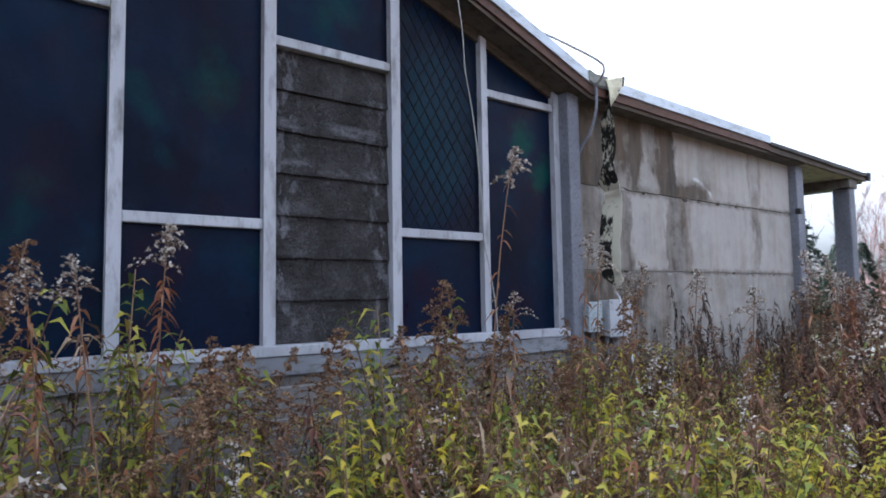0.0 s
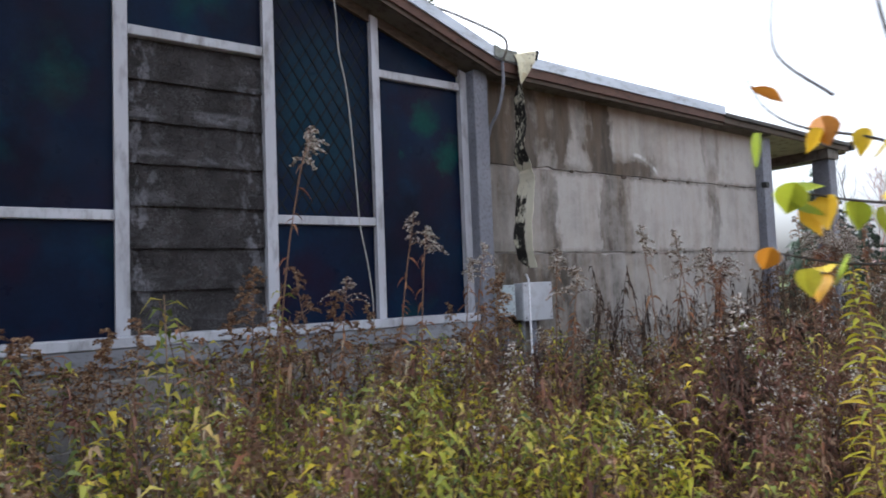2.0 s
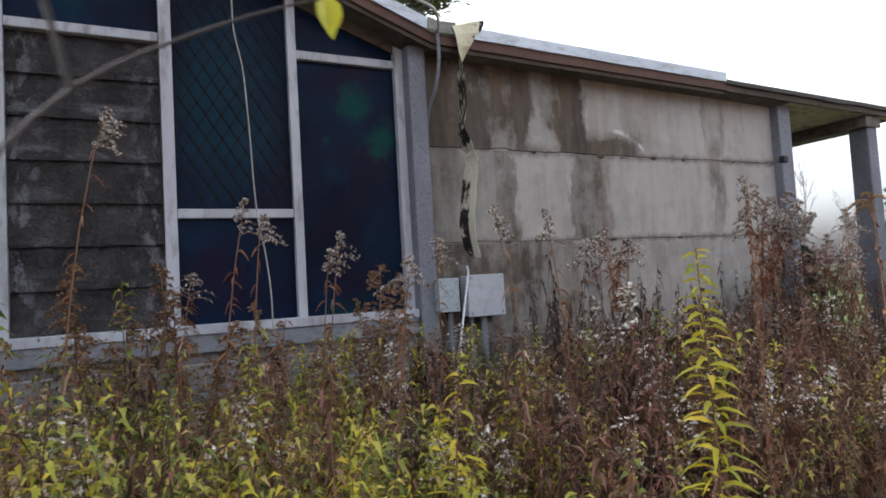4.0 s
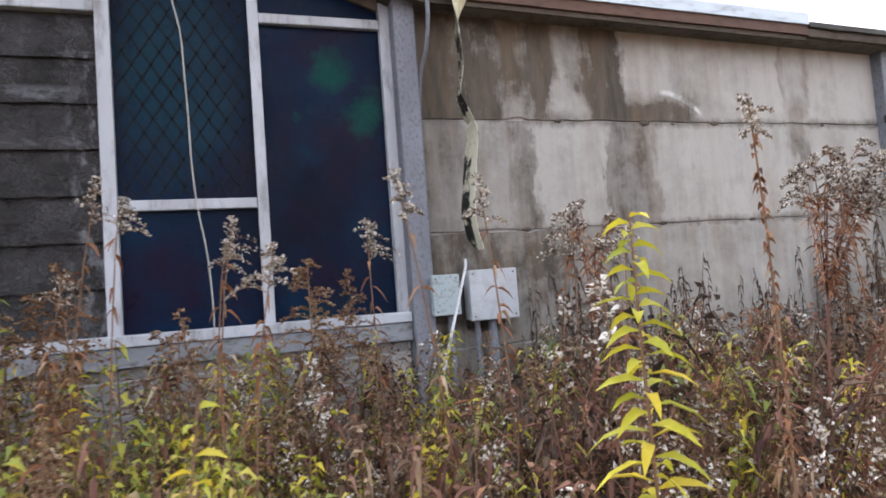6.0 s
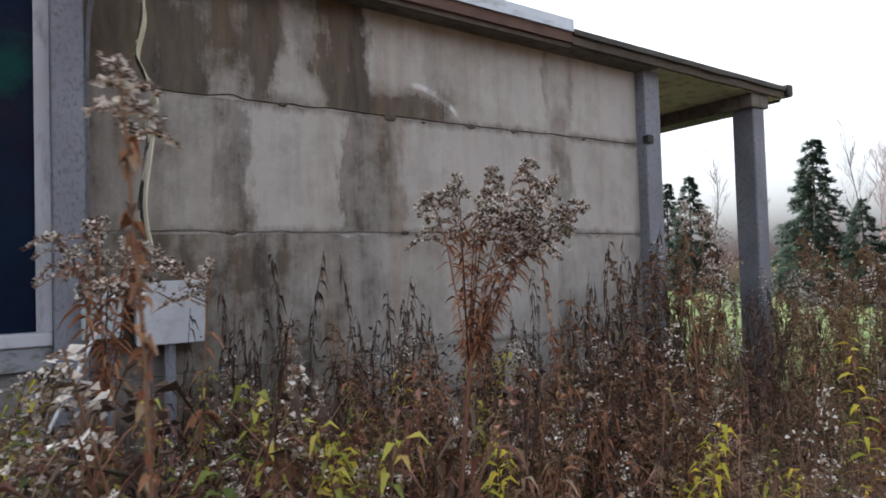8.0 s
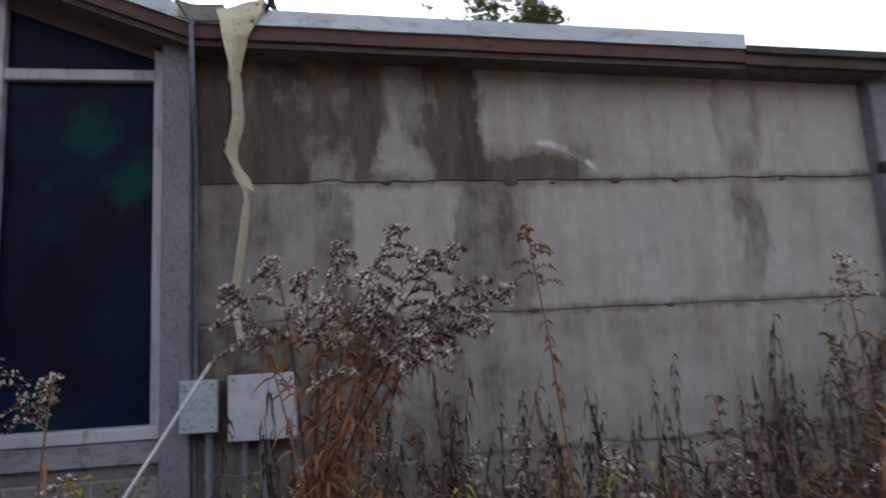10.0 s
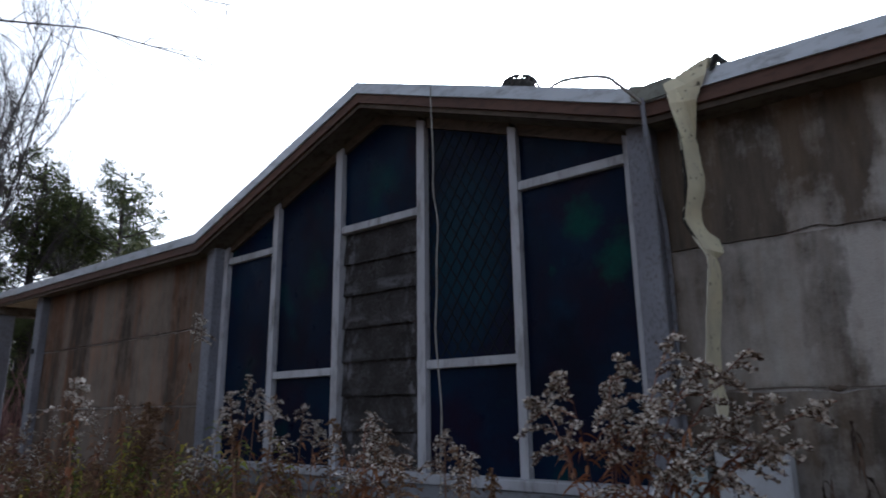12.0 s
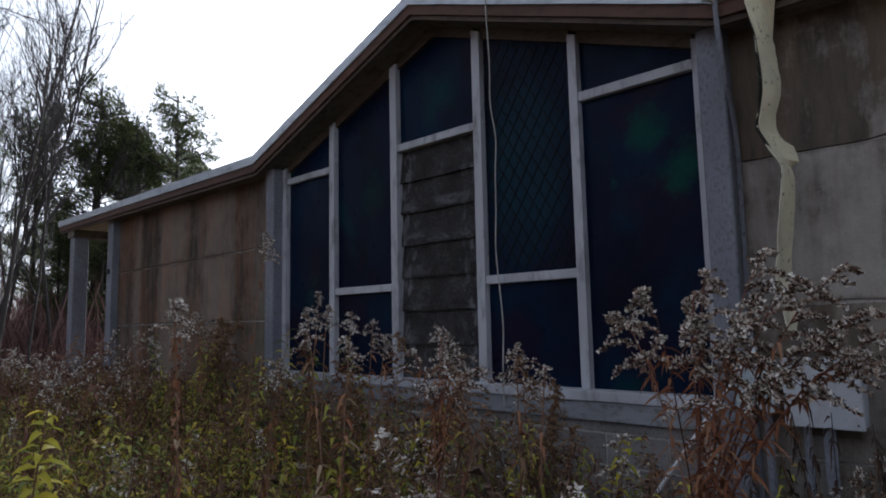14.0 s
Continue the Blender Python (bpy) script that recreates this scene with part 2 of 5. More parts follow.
def membrane():
    m = Nodes("cream_roof_membrane", 0.6, 0, 0.4)
    n = m.noise(5, 5)
    c = m.mix(m.ramp(n, [(0.35, 0), (0.7, 1)]), (0.66, 0.62, 0.44), (0.5, 0.47, 0.36))
    c = m.mix(m.ramp(m.noise(28, 4), [(0.62, 0), (0.7, 1)]), c, (0.1, 0.085, 0.06))
    m.colour(c)
    m.bump(m.noise(9, 5), 0.4, 0.02)
    return m.mat


def tar():
    m = Nodes("tar_backing_with_flecks", 0.75, 0, 0.3)
    n = m.noise(15, 6, m.stretch(1, 1, 0.6), 0.75)
    ax = m.axes()
    # bare cream below the joint, blackened again towards the torn end
    knee = m.ramp(m.math("SUBTRACT", ax[2], 1.6), [(0.62, 0), (0.78, 1), (0.93, 1), (0.99, 0)])
    edge = m.math("MULTIPLY", m.math("LESS_THAN", ax[2], 2.35), m.math("LESS_THAN", m.math("ADD", ax[1], m.math("MULTIPLY", n, 0.1)), 3.70))
    share = m.math("ADD", n, m.math("ADD", m.math("MULTIPLY", knee, 0.14), m.math("MULTIPLY", edge, 0.3)))
    m.colour(m.mix(m.ramp(share, [(0.53, 0), (0.57, 1)]), (0.012, 0.011, 0.01), (0.6, 0.57, 0.46)))
    m.bump(n, 0.6, 0.02)
    return m.mat


def dark_pane():
    m = Nodes("dark_pane_reflection_in_colour", 0.32, 0, 0.06)
    n = m.noise(1.15, 3, m.stretch(1, 1, 0.8))
    k = m.noise(2.7, 5)
    # blue reflection of the glass put into the base colour
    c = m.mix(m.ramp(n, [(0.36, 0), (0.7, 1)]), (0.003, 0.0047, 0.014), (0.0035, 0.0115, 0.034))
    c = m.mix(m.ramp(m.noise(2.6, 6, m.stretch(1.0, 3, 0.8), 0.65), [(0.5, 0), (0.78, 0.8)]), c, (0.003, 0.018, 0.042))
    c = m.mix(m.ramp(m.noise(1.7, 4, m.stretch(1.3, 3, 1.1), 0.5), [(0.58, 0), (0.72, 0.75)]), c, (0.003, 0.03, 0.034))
    c = m.mix(m.ramp(k, [(0.50, 0), (0.72, 0.7)]), c, (0.012, 0.004, 0.013))
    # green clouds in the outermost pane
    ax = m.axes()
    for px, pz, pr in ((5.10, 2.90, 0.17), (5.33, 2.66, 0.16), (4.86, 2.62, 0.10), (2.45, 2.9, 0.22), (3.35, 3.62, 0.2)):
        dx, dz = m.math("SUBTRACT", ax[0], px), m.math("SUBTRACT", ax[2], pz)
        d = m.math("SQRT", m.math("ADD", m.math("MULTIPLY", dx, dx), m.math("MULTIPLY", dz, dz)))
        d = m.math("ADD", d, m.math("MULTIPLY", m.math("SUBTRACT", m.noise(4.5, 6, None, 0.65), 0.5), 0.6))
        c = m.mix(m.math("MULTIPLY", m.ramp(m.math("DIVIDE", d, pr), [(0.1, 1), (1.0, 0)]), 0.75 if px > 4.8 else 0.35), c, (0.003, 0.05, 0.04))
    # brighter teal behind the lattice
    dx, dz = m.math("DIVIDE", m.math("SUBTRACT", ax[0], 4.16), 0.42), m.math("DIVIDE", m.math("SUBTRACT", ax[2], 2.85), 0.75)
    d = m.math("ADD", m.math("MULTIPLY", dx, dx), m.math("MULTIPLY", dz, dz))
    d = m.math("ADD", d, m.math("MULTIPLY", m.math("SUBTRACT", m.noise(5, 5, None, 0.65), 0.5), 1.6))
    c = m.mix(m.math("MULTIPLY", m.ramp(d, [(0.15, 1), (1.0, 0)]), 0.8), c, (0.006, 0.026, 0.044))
    c = m.mix(0.6, c, m.mix(m.noise(30, 4, None, 0.7), (0.2, 0.2, 0.2), (0.75, 0.75, 0.75)), "OVERLAY")
    m.colour(c)
    m.rough(m.noise(6, 5), 0.25, 0.5)
    m.bump(m.noise(2.0, 2), 0.06, 0.02)
    return m.mat


def siding():
    m = Nodes("flaking_dark_siding", 0.8, 0, 0.35)
    warp = m.mix(0.12, m.co, m.t.nodes.new("ShaderNodeTexNoise").outputs["Color"])
    big = m.noise(4.5, 7, m.stretch(1.2, 1, 0.8, warp), 0.7)
    grain = m.noise(11, 7, m.stretch(1.0, 1, 0.55, warp), 0.75)
    crack = m.math("ABSOLUTE", m.math("SUBTRACT", m.noise(10, 6, m.stretch(1.6, 1, 0.8, warp), 0.65), 0.5))
    c = m.mix(m.ramp(big, [(0.36, 0), (0.64, 1)]), (0.019, 0.0165, 0.0175), (0.046, 0.041, 0.044))
    c = m.mix(m.ramp(grain, [(0.42, 0.8), (0.52, 0)]), c, (0.014, 0.012, 0.012))
    # curling flakes along fine cracks
    c = m.mix(m.ramp(crack, [(0.0, 0.75), (0.02, 0)]), c, (0.012, 0.010, 0.010))
    c = m.mix(m.math("MULTIPLY", m.ramp(crack, [(0.02, 0), (0.032, 1), (0.05, 0)]), m.ramp(big, [(0.4, 0.1), (0.6, 0.8)])), c, (0.17, 0.165, 0.175))
    # bare pale wood in bands low on the boards and near their ends
    ax = m.axes()
    row = m.math("FRACT", m.math("DIVIDE", m.math("SUBTRACT", ax[2], 1.30), 0.2716))
    band = m.math("MULTIPLY", m.ramp(row, [(0.04, 0), (0.12, 1), (0.26, 1), (0.42, 0)]), m.ramp(m.noise(4.2, 5, m.stretch(0.8, 1, 2.2), 0.6), [(0.52, 0), (0.60, 1)]))
    tall_up = m.ramp(m.math("SUBTRACT", ax[2], 1.9), [(0.2, 0.3), (0.7, 1)])
    band = m.math("MULTIPLY", band, tall_up)
    side = m.math("ABSOLUTE", m.math("SUBTRACT", ax[0], 3.29))
    ends = m.math("MULTIPLY", m.ramp(side, [(0.2, 0), (0.36, 1)]), m.ramp(m.noise(12, 4, m.stretch(1.2, 1, 0.6), 0.6), [(0.52, 0), (0.6, 1)]))
    pale = m.math("MULTIPLY", m.math("MAXIMUM", band, ends), m.ramp(m.noise(26, 5, None, 0.7), [(0.3, 0.3), (0.6, 0.8)]))
    c = m.mix(pale, c, (0.19, 0.19, 0.215))
    m.colour(m.mix(1.0, c, m.ramp(m.math("ADD", m.math("MULTIPLY", m.own(), 0.35), 0.8), [(0, 0), (1, 1)]), "MULTIPLY"))
    m.bump(m.math("ADD", grain, m.math("ADD", m.ramp(crack, [(0.0, 0), (0.06, 0.8)]), m.noise(7, 6, None, 0.7))), 0.8, 0.012)
    return m.mat


def earth():
    m = Nodes("ground_cover", 0.95, 0, 0.2)
    ax = m.axes()
    litter = m.ramp(m.noise(38, 5, None, 0.7), [(0.3, (0.05, 0.035, 0.025)), (0.5, (0.14, 0.095, 0.065)), (0.7, (0.26, 0.2, 0.15))])
    grass = m.ramp(m.noise(9, 6, None, 0.7), [(0.3, (0.05, 0.07, 0.025)), (0.6, (0.095, 0.125, 0.04)), (0.8, (0.19, 0.175, 0.09))])
    east = m.math("ADD", ax[0], m.math("MULTIPLY", m.noise(0.6, 4), 4.0))
    m.colour(m.mix(m.ramp(m.math("DIVIDE", east, 40.0), [(0.31, 0), (0.36, 1)]), litter, grass))
    m.bump(m.noise(30, 5, None, 0.7), 0.8, 0.03)
    return m.mat


CREAM_GREY = weathered("grey_green_membrane", (0.24, 0.25, 0.22), (0.19, 0.2, 0.18), (0.14, 0.13, 0.1), 4, 25, rough=0.7)
CREAM, TAR, PANE, SIDING, EARTH = membrane(), tar(), dark_pane(), siding(), earth()
LATTICE = weathered("lead_lattice", (0.006, 0.009, 0.014), (0.004, 0.006, 0.01), (0.009, 0.013, 0.018), 3, 30, rough=0.7, spec=0.15, bump=0.05)
DEAD = leaf_stuff("dead_brown_leaves", [(0, (0.0745, 0.0467, 0.0342)), (0.4, (0.162, 0.0962, 0.0652)), (0.8, (0.273, 0.175, 0.116)), (1, (0.497, 0.408, 0.296))])
DARK = leaf_stuff("blackened_and_shaded_leaves", [(0, (0.024, 0.0168, 0.0144)), (0.6, (0.066, 0.0432, 0.0336)), (1, (0.144, 0.096, 0.072))])
STRAW = leaf_stuff("straw_leaves", [(0, (0.16, 0.1, 0.06)), (0.5, (0.32, 0.21, 0.12)), (1, (0.5, 0.38, 0.24))])
WINE = leaf_stuff("wine_brown_leaves", [(0, (0.063, 0.0302, 0.0277)), (0.5, (0.176, 0.0832, 0.0647)), (1, (0.328, 0.181, 0.139))])
RUST = leaf_stuff("rusty_dead_leaves", [(0, (0.117, 0.046, 0.0253)), (0.5, (0.235, 0.0978, 0.0506)), (1, (0.352, 0.196, 0.113))])
GREEN = leaf_stuff("fading_green_leaves", [(0, (0.07, 0.1, 0.03)), (0.25, (0.16, 0.2, 0.048)), (0.6, (0.34, 0.345, 0.06)), (0.85, (0.48, 0.41, 0.085)), (1, (0.48, 0.34, 0.13))], 0.6, 0.35)
YELLOW = leaf_stuff("yellow_leaves", [(0, (0.2, 0.27, 0.03)), (0.22, (0.34, 0.38, 0.03)), (0.4, (0.48, 0.36, 0.025)), (0.7, (0.5, 0.31, 0.02)), (0.85, (0.42, 0.17, 0.02)), (1, (0.3, 0.11, 0.02))], 0.5, 0.4, True)
LIME = leaf_stuff("lime_leaves", [(0, (0.26, 0.29, 0.035)), (0.5, (0.44, 0.41, 0.04)), (1, (0.58, 0.44, 0.045))], 0.5, 0.4)
STALK = leaf_stuff("dry_stalks", [(0, (0.091, 0.0546, 0.039)), (0.6, (0.195, 0.117, 0.078)), (1, (0.312, 0.208, 0.143))], 0.8, 0.0)
FLUFF = leaf_stuff("seed_fluff", [(0, (0.06, 0.042, 0.034)), (0.3, (0.16, 0.12, 0.1)), (0.5, (0.46, 0.41, 0.37)), (0.8, (0.74, 0.71, 0.68)), (1, (0.9, 0.88, 0.86))], 0.9, 0.3)
SEED = leaf_stuff("brown_and_white_seeds", [(0, (0.045, 0.03, 0.023)), (0.36, (0.12, 0.08, 0.06)), (0.52, (0.36, 0.29, 0.24)), (0.72, (0.68, 0.64, 0.6)), (1, (0.88, 0.86, 0.84))], 0.9, 0.25)
TAWNY = leaf_stuff("tawny_seed_heads", [(0, (0.07, 0.036, 0.024)), (0.5, (0.2, 0.11, 0.065)), (0.85, (0.34, 0.22, 0.13)), (1, (0.5, 0.4, 0.28))], 0.85, 0.25)
NEEDLE = leaf_stuff("dark_conifer_needles", [(0, (0.012, 0.024, 0.016)), (0.6, (0.024, 0.044, 0.028)), (1, (0.045, 0.068, 0.045))], 0.7, 0.15)
PINE = leaf_stuff("olive_pine_needles", [(0, (0.035, 0.052, 0.018)), (0.6, (0.085, 0.105, 0.04)), (1, (0.14, 0.15, 0.07))], 0.7, 0.2)
BRUSH = leaf_stuff("bare_brush", [(0, (0.09, 0.05, 0.05)), (0.6, (0.2, 0.115, 0.11)), (1, (0.3, 0.19, 0.18))], 0.9, 0.1)


# ---- building helpers ----
def part(name, bm, material, parent=None, label=""):
    me = bpy.data.meshes.new(name)
    bm.to_mesh(me)
    bm.free()
    me.materials.append(material)
    ob = new(name, me)
    ob.parent = parent
    return tagged(ob, label)


def thing(name, label, category, at=(0, 0, 0), group="", kind=""):
    ob = new(name)
    ob.location = at
    return tagged(ob, label, category, group, kind)


def box(x0, x1, y0, y1, z0, z1, bevel=0.0, bm=None):
    b = bm or bmesh.new()
    c = bmesh.ops.create_cube(b, size=1.0, matrix=Matrix.Translation(((x0 + x1) / 2, (y0 + y1) / 2, (z0 + z1) / 2)) @ Matrix.Diagonal((x1 - x0, y1 - y0, z1 - z0, 1)))
    if bevel:
        edges = {e for v in c["verts"] for e in v.link_edges}
        bmesh.ops.bevel(b, geom=list(edges), offset=bevel, segments=1, affect="EDGES")
    return b


def prism(outline, y0, y1, bm=None):
    """An outline in x and z, drawn out along y."""
    b = bm or bmesh.new()
    a = [b.verts.new((x, y0, z)) for x, z in outline]
    c = [b.verts.new((x, y1, z)) for x, z in outline]
    b.faces.new(a), b.faces.new(c[::-1])
    n = len(a)
    for i in range(n):
        b.faces.new((a[i], c[i], c[(i + 1) % n], a[(i + 1) % n]))
    bmesh.ops.recalc_face_normals(b, faces=b.faces)
    return b


def strip(line, low, high, y0, y1, cuts=1, wave=0.0):
    """A board that follows a line in x and z, from low to high over it."""
    b = bmesh.new()
    pts = []
    for (xa, za), (xb, zb) in zip(line, line[1:]):
        for i in range(cuts):
            f = i / cuts
            pts.append((xa + (xb - xa) * f, za + (zb - za) * f))
    pts.append(line[-1])
    rings = []
    for i, (x, z) in enumerate(pts):
        w = wave * noise.noise((x * 2.3, 7.1, z))
        rings.append([b.verts.new(p) for p in ((x, y0 + w, z + low + w), (x, y1, z + low + w), (x, y1, z + high), (x, y0 + w, z + high + w * 0.6))])
    for r, s in zip(rings, rings[1:]):
        for i in range(4):
            b.faces.new((r[i], s[i], s[(i + 1) % 4], r[(i + 1) % 4]))
    b.faces.new(rings[0]), b.faces.new(rings[-1][::-1])
    bmesh.ops.recalc_face_normals(b, faces=b.faces)
    return b


def tube(points, radii, sides=6, bm=None):
    b = bm or bmesh.new()
    pts = [Vector(p) for p in points]
    rs = radii if isinstance(radii, (list, tuple)) else [radii] * len(pts)
    rings = []
    for i, p in enumerate(pts):
        d = (pts[min(i + 1, len(pts) - 1)] - pts[max(i - 1, 0)]).normalized()
        u = d.cross(Vector((0.3, 1, 0.2))).normalized() if abs(d.y) < 0.9 else d.cross(Vector((1, 0, 0))).normalized()
        w = d.cross(u)
        rings.append([b.verts.new(p + (u * math.cos(a) + w * math.sin(a)) * rs[i]) for a in (2 * math.pi * k / sides for k in range(sides))])
    for r, s in zip(rings, rings[1:]):
        for k in range(sides):
            b.faces.new((r[k], r[(k + 1) % sides], s[(k + 1) % sides], s[k]))
    b.faces.new(rings[0][::-1]), b.faces.new(rings[-1])
    return b


def smooth_line(points, n=6):
    """Points along a smooth curve through those given."""
    P = [Vector(p) for p in points]
    P = [P[0] * 2 - P[1]] + P + [P[-1] * 2 - P[-2]]
    out = []
    for i in range(1, len(P) - 2):
        for k in range(n):
            t = k / n
            a, b, c, d = P[i - 1], P[i], P[i + 1], P[i + 2]
            out.append(0.5 * (2 * b + (c - a) * t + (2 * a - 5 * b + 4 * c - d) * t * t + (3 * b - a - 3 * c + d) * t ** 3))
    return out + [P[-2]]


# ---- the building ----
MID, HALF = 3.29, 2.38            # middle of the gable, half its width
FRONT, GLASS, EAVE = 3.87, 3.93, 3.655
LEFT_END, RIGHT_END = -5.45, 11.89
VL, VR = MID - HALF, MID + HALF
PEAK, VALLEY = 4.205, 3.335       # underside of the roof edge
GABLE = [(VL, VALLEY), (MID, PEAK), (VR, VALLEY)]
RIGHT = [(VR, VALLEY), (8.94, 3.275), (RIGHT_END, 3.17)]
LEFT = [(LEFT_END, 3.42), (VL, VALLEY)]


def under(x):
    if x < VL:
        return VALLEY + (3.42 - VALLEY) * (VL - x) / (VL - LEFT_END)
    if x > VR:
        return VALLEY - (VALLEY - 3.17) * (x - VR) / (RIGHT_END - VR)
    return PEAK - (PEAK - VALLEY) * abs(x - MID) / HALF


ground = part("ground", box(-1, 1, -1, 1, -1, 1), EARTH)
bm = bmesh.new()
n_side = 70
span = [math.copysign(abs(i / n_side) ** 2.2 * 400, i) for i in range(-n_side, n_side + 1)]
grid = [[bm.verts.new((x + 5, y + 2, 0.035 * noise.noise((x * 0.5, y * 0.5, 0)) + 0.02 * noise.noise((x * 2, y * 2, 4)))) for x in span] for y in span]
for r, s in zip(grid, grid[1:]):
    for i in range(len(r) - 1):
        bm.faces.new((r[i], r[i + 1], s[i + 1], s[i]))
bm.to_mesh(ground.data)
bm.free()
tagged(ground, "leaf-littered earth giving way to green lawn", "ground", kind="structure")

# wings: concrete courses on a backing wall
def wing(name, label, x0, x1, splits, material):
    wall = tagged(part(name, box(x0, x1, FRONT + 0.02, FRONT + 0.24, -0.1, min(under(x0), under(x1)) + 0.02), MORTAR), label, "wall", kind="structure")
    levels = [(-0.1, 1.02), (1.02, 1.80), (1.80, 2.58), (2.58, None)]
    rng = random.Random(5)
    for row, (z0, z1) in enumerate(levels):
        xs = [x0] + splits[row] + [x1]
        for a, b in zip(xs, xs[1:]):
            steps = max(2, int((b - a) / 0.07))
            t = bmesh.new()
            lows, highs = [], []
            for i in range(steps + 1):
                x = a + (b - a) * i / steps
                chip = lambda k: max(0.0, noise.noise((x * 5.1, k * 9.7, 1.3))) * 0.016 + max(0.0, noise.noise((x * 11.3, k * 4.1, 6.0)) - 0.42) * 0.12 + rng.random() * 0.004
                lo = z0 + 0.003 + chip(row)
                hi = (under(x) if z1 is None else z1 - 0.003 - chip(row + 20))
                y = FRONT + 0.004 * noise.noise((x, row * 3.0, 2)) + (0.002 if row % 2 else 0)
                lows.append((x, y, lo)), highs.append((x, y, hi))
            back = FRONT + 0.03
            f = [[t.verts.new(p) for p in lows], [t.verts.new(p) for p in highs]]
            k = [[t.verts.new((p[0], back, p[2])) for p in lows], [t.verts.new((p[0], back, p[2])) for p in highs]]
            for i in range(steps):
                t.faces.new((f[0][i], f[0][i + 1], f[1][i + 1], f[1][i]))
                t.faces.new((f[1][i], f[1][i + 1], k[1][i + 1], k[1][i]))
                t.faces.new((k[0][i], k[0][i + 1], f[0][i + 1], f[0][i]))
            t.faces.new((f[0][0], f[1][0], k[1][0], k[0][0])), t.faces.new((f[0][-1], k[0][-1], k[1][-1], f[1][-1]))
            bmesh.ops.recalc_face_normals(t, faces=t.faces)
            part("concrete_panel", t, material, wall)
    return wall


wall_right = wing("wall_right_wing", "pale concrete courses with dark water stains", VR - 0.03, 9.9, [[], [], [7.115], []], CONCRETE)
rng = random.Random(12)
for x, z, w in ((7.46, 2.572, 0.05), (8.12, 2.572, 0.04), (8.52, 2.57, 0.03), (7.72, 2.565, 0.02), (9.25, 2.57, 0.025), (6.72, 2.575, 0.03), (7.55, 1.80, 0.03), (8.4, 1.8, 0.03), (6.4, 1.8, 0.035)):
    t = bmesh.new()
    bmesh.ops.create_icosphere(t, subdivisions=2, radius=1.0)
    for v in t.verts:
        k = 1 + 0.45 * noise.noise(v.co * 1.7 + Vector((x, z, 0)))
        v.co = Vector((x + v.co.x * w * k, FRONT - 0.002 + v.co.y * 0.008, z + v.co.z * w * 0.45 * k))
    part("spalled_chip", t, LIP, wall_right)
wing("wall_left_wing", "concrete courses streaked with orange rust", -3.35, VL + 0.03, [[], [], [], []], CONCRETE_LEFT)
for name, x in (("wall_end_right", 9.86), ("wall_end_left", -3.5)):
    tagged(part(name, box(x, x + 0.22, FRONT + 0.25, 12, -0.1, 3.2), CONCRETE_LEFT), "plain concrete end wall", "wall", kind="structure")
tagged(part("wall_back", box(-3.5, 10.08, 12, 12.2, -0.1, 3.25), CONCRETE_LEFT), "plain concrete back wall", "wall", kind="structure")

# pilasters
def pilaster(x0, x1, y0, top, label, name="pilaster"):
    p = thing(name, label, "pilaster", ((x0 + x1) / 2, y0, 0), "pilasters of the front", "structure")
    o = part("shaft", box(x0, x1, y0, FRONT + 0.05, -0.1, top, 0.008), STEEL, p)
    o.matrix_parent_inverse = Matrix.Translation((-(x0 + x1) / 2, -y0, 0))
    return p


def fixed(ob, parent):
    """Parents ob without moving it."""
    ob.parent = parent
    ob.matrix_parent_inverse = Matrix.Translation(parent.location).inverted()
    return ob


pilaster(5.507, 5.655, 3.77, under(5.6) - 0.005, "grey painted concrete pilaster beside the tall window")
pilaster(0.93, 1.085, 3.77, under(1.0) - 0.005, "grey painted concrete pilaster beside the tall window")
right_end = pilaster(9.9, 10.1, 3.77, under(10) - 0.005, "grey pilaster with a black bracket at the wall's end")
fixed(part("bracket", box(9.885, 9.96, 3.735, 3.80, 2.575, 2.645, 0.006), BLACK, None, "black iron bracket"), right_end)
left_end = pilaster(-3.55, -3.35, 3.77, under(-3.4) - 0.005, "grey pilaster at the end of the rusty wall")
fixed(part("bracket", box(-3.5, -3.43, 3.735, 3.80, 2.575, 2.645, 0.006), BLACK, None, "black iron bracket"), left_end)

# porticos at both ends
def portico_post(x0, x1, top):
    p = thing("portico_post", "grey square post carrying the overhanging roof end", "post", ((x0 + x1) / 2, 3.8, 0), "posts of the porticos")
    fixed(part("shaft", box(x0, x1, 3.70, 3.93, -0.05, top - 0.14, 0.012), STEEL), p)
    fixed(part("base", box(x0 - 0.04, x1 + 0.04, 3.66, 3.97, -0.05, 0.09, 0.01), BLOCK), p)
    fixed(part("cap_beam", box(x0 - 0.06, x1 + 0.04, 3.675, 11.5, top - 0.14, top - 0.006, 0.008), SOFFIT), p)


portico_post(11.405, 11.595, under(11.6))
portico_post(-5.06, -4.86, under(-4.9))

# roof: three slabs, soffits, edge boards
roof = thing("roof", "low gabled roof with metal-edged eaves", "roof", kind="structure")
part("roof_deck", prism([(VL, VALLEY + 0.012), (MID, PEAK + 0.012), (VR, VALLEY + 0.012), (VR, VALLEY + 0.15), (MID, PEAK + 0.15), (VL, VALLEY + 0.15)], EAVE + 0.01, 12.4), SHINGLES, roof)
part("roof_deck", prism([(x, z + 0.012) for x, z in RIGHT] + [(x, z + 0.10) for x, z in RIGHT[::-1]], EAVE + 0.01, 12.4), SHINGLES, roof)
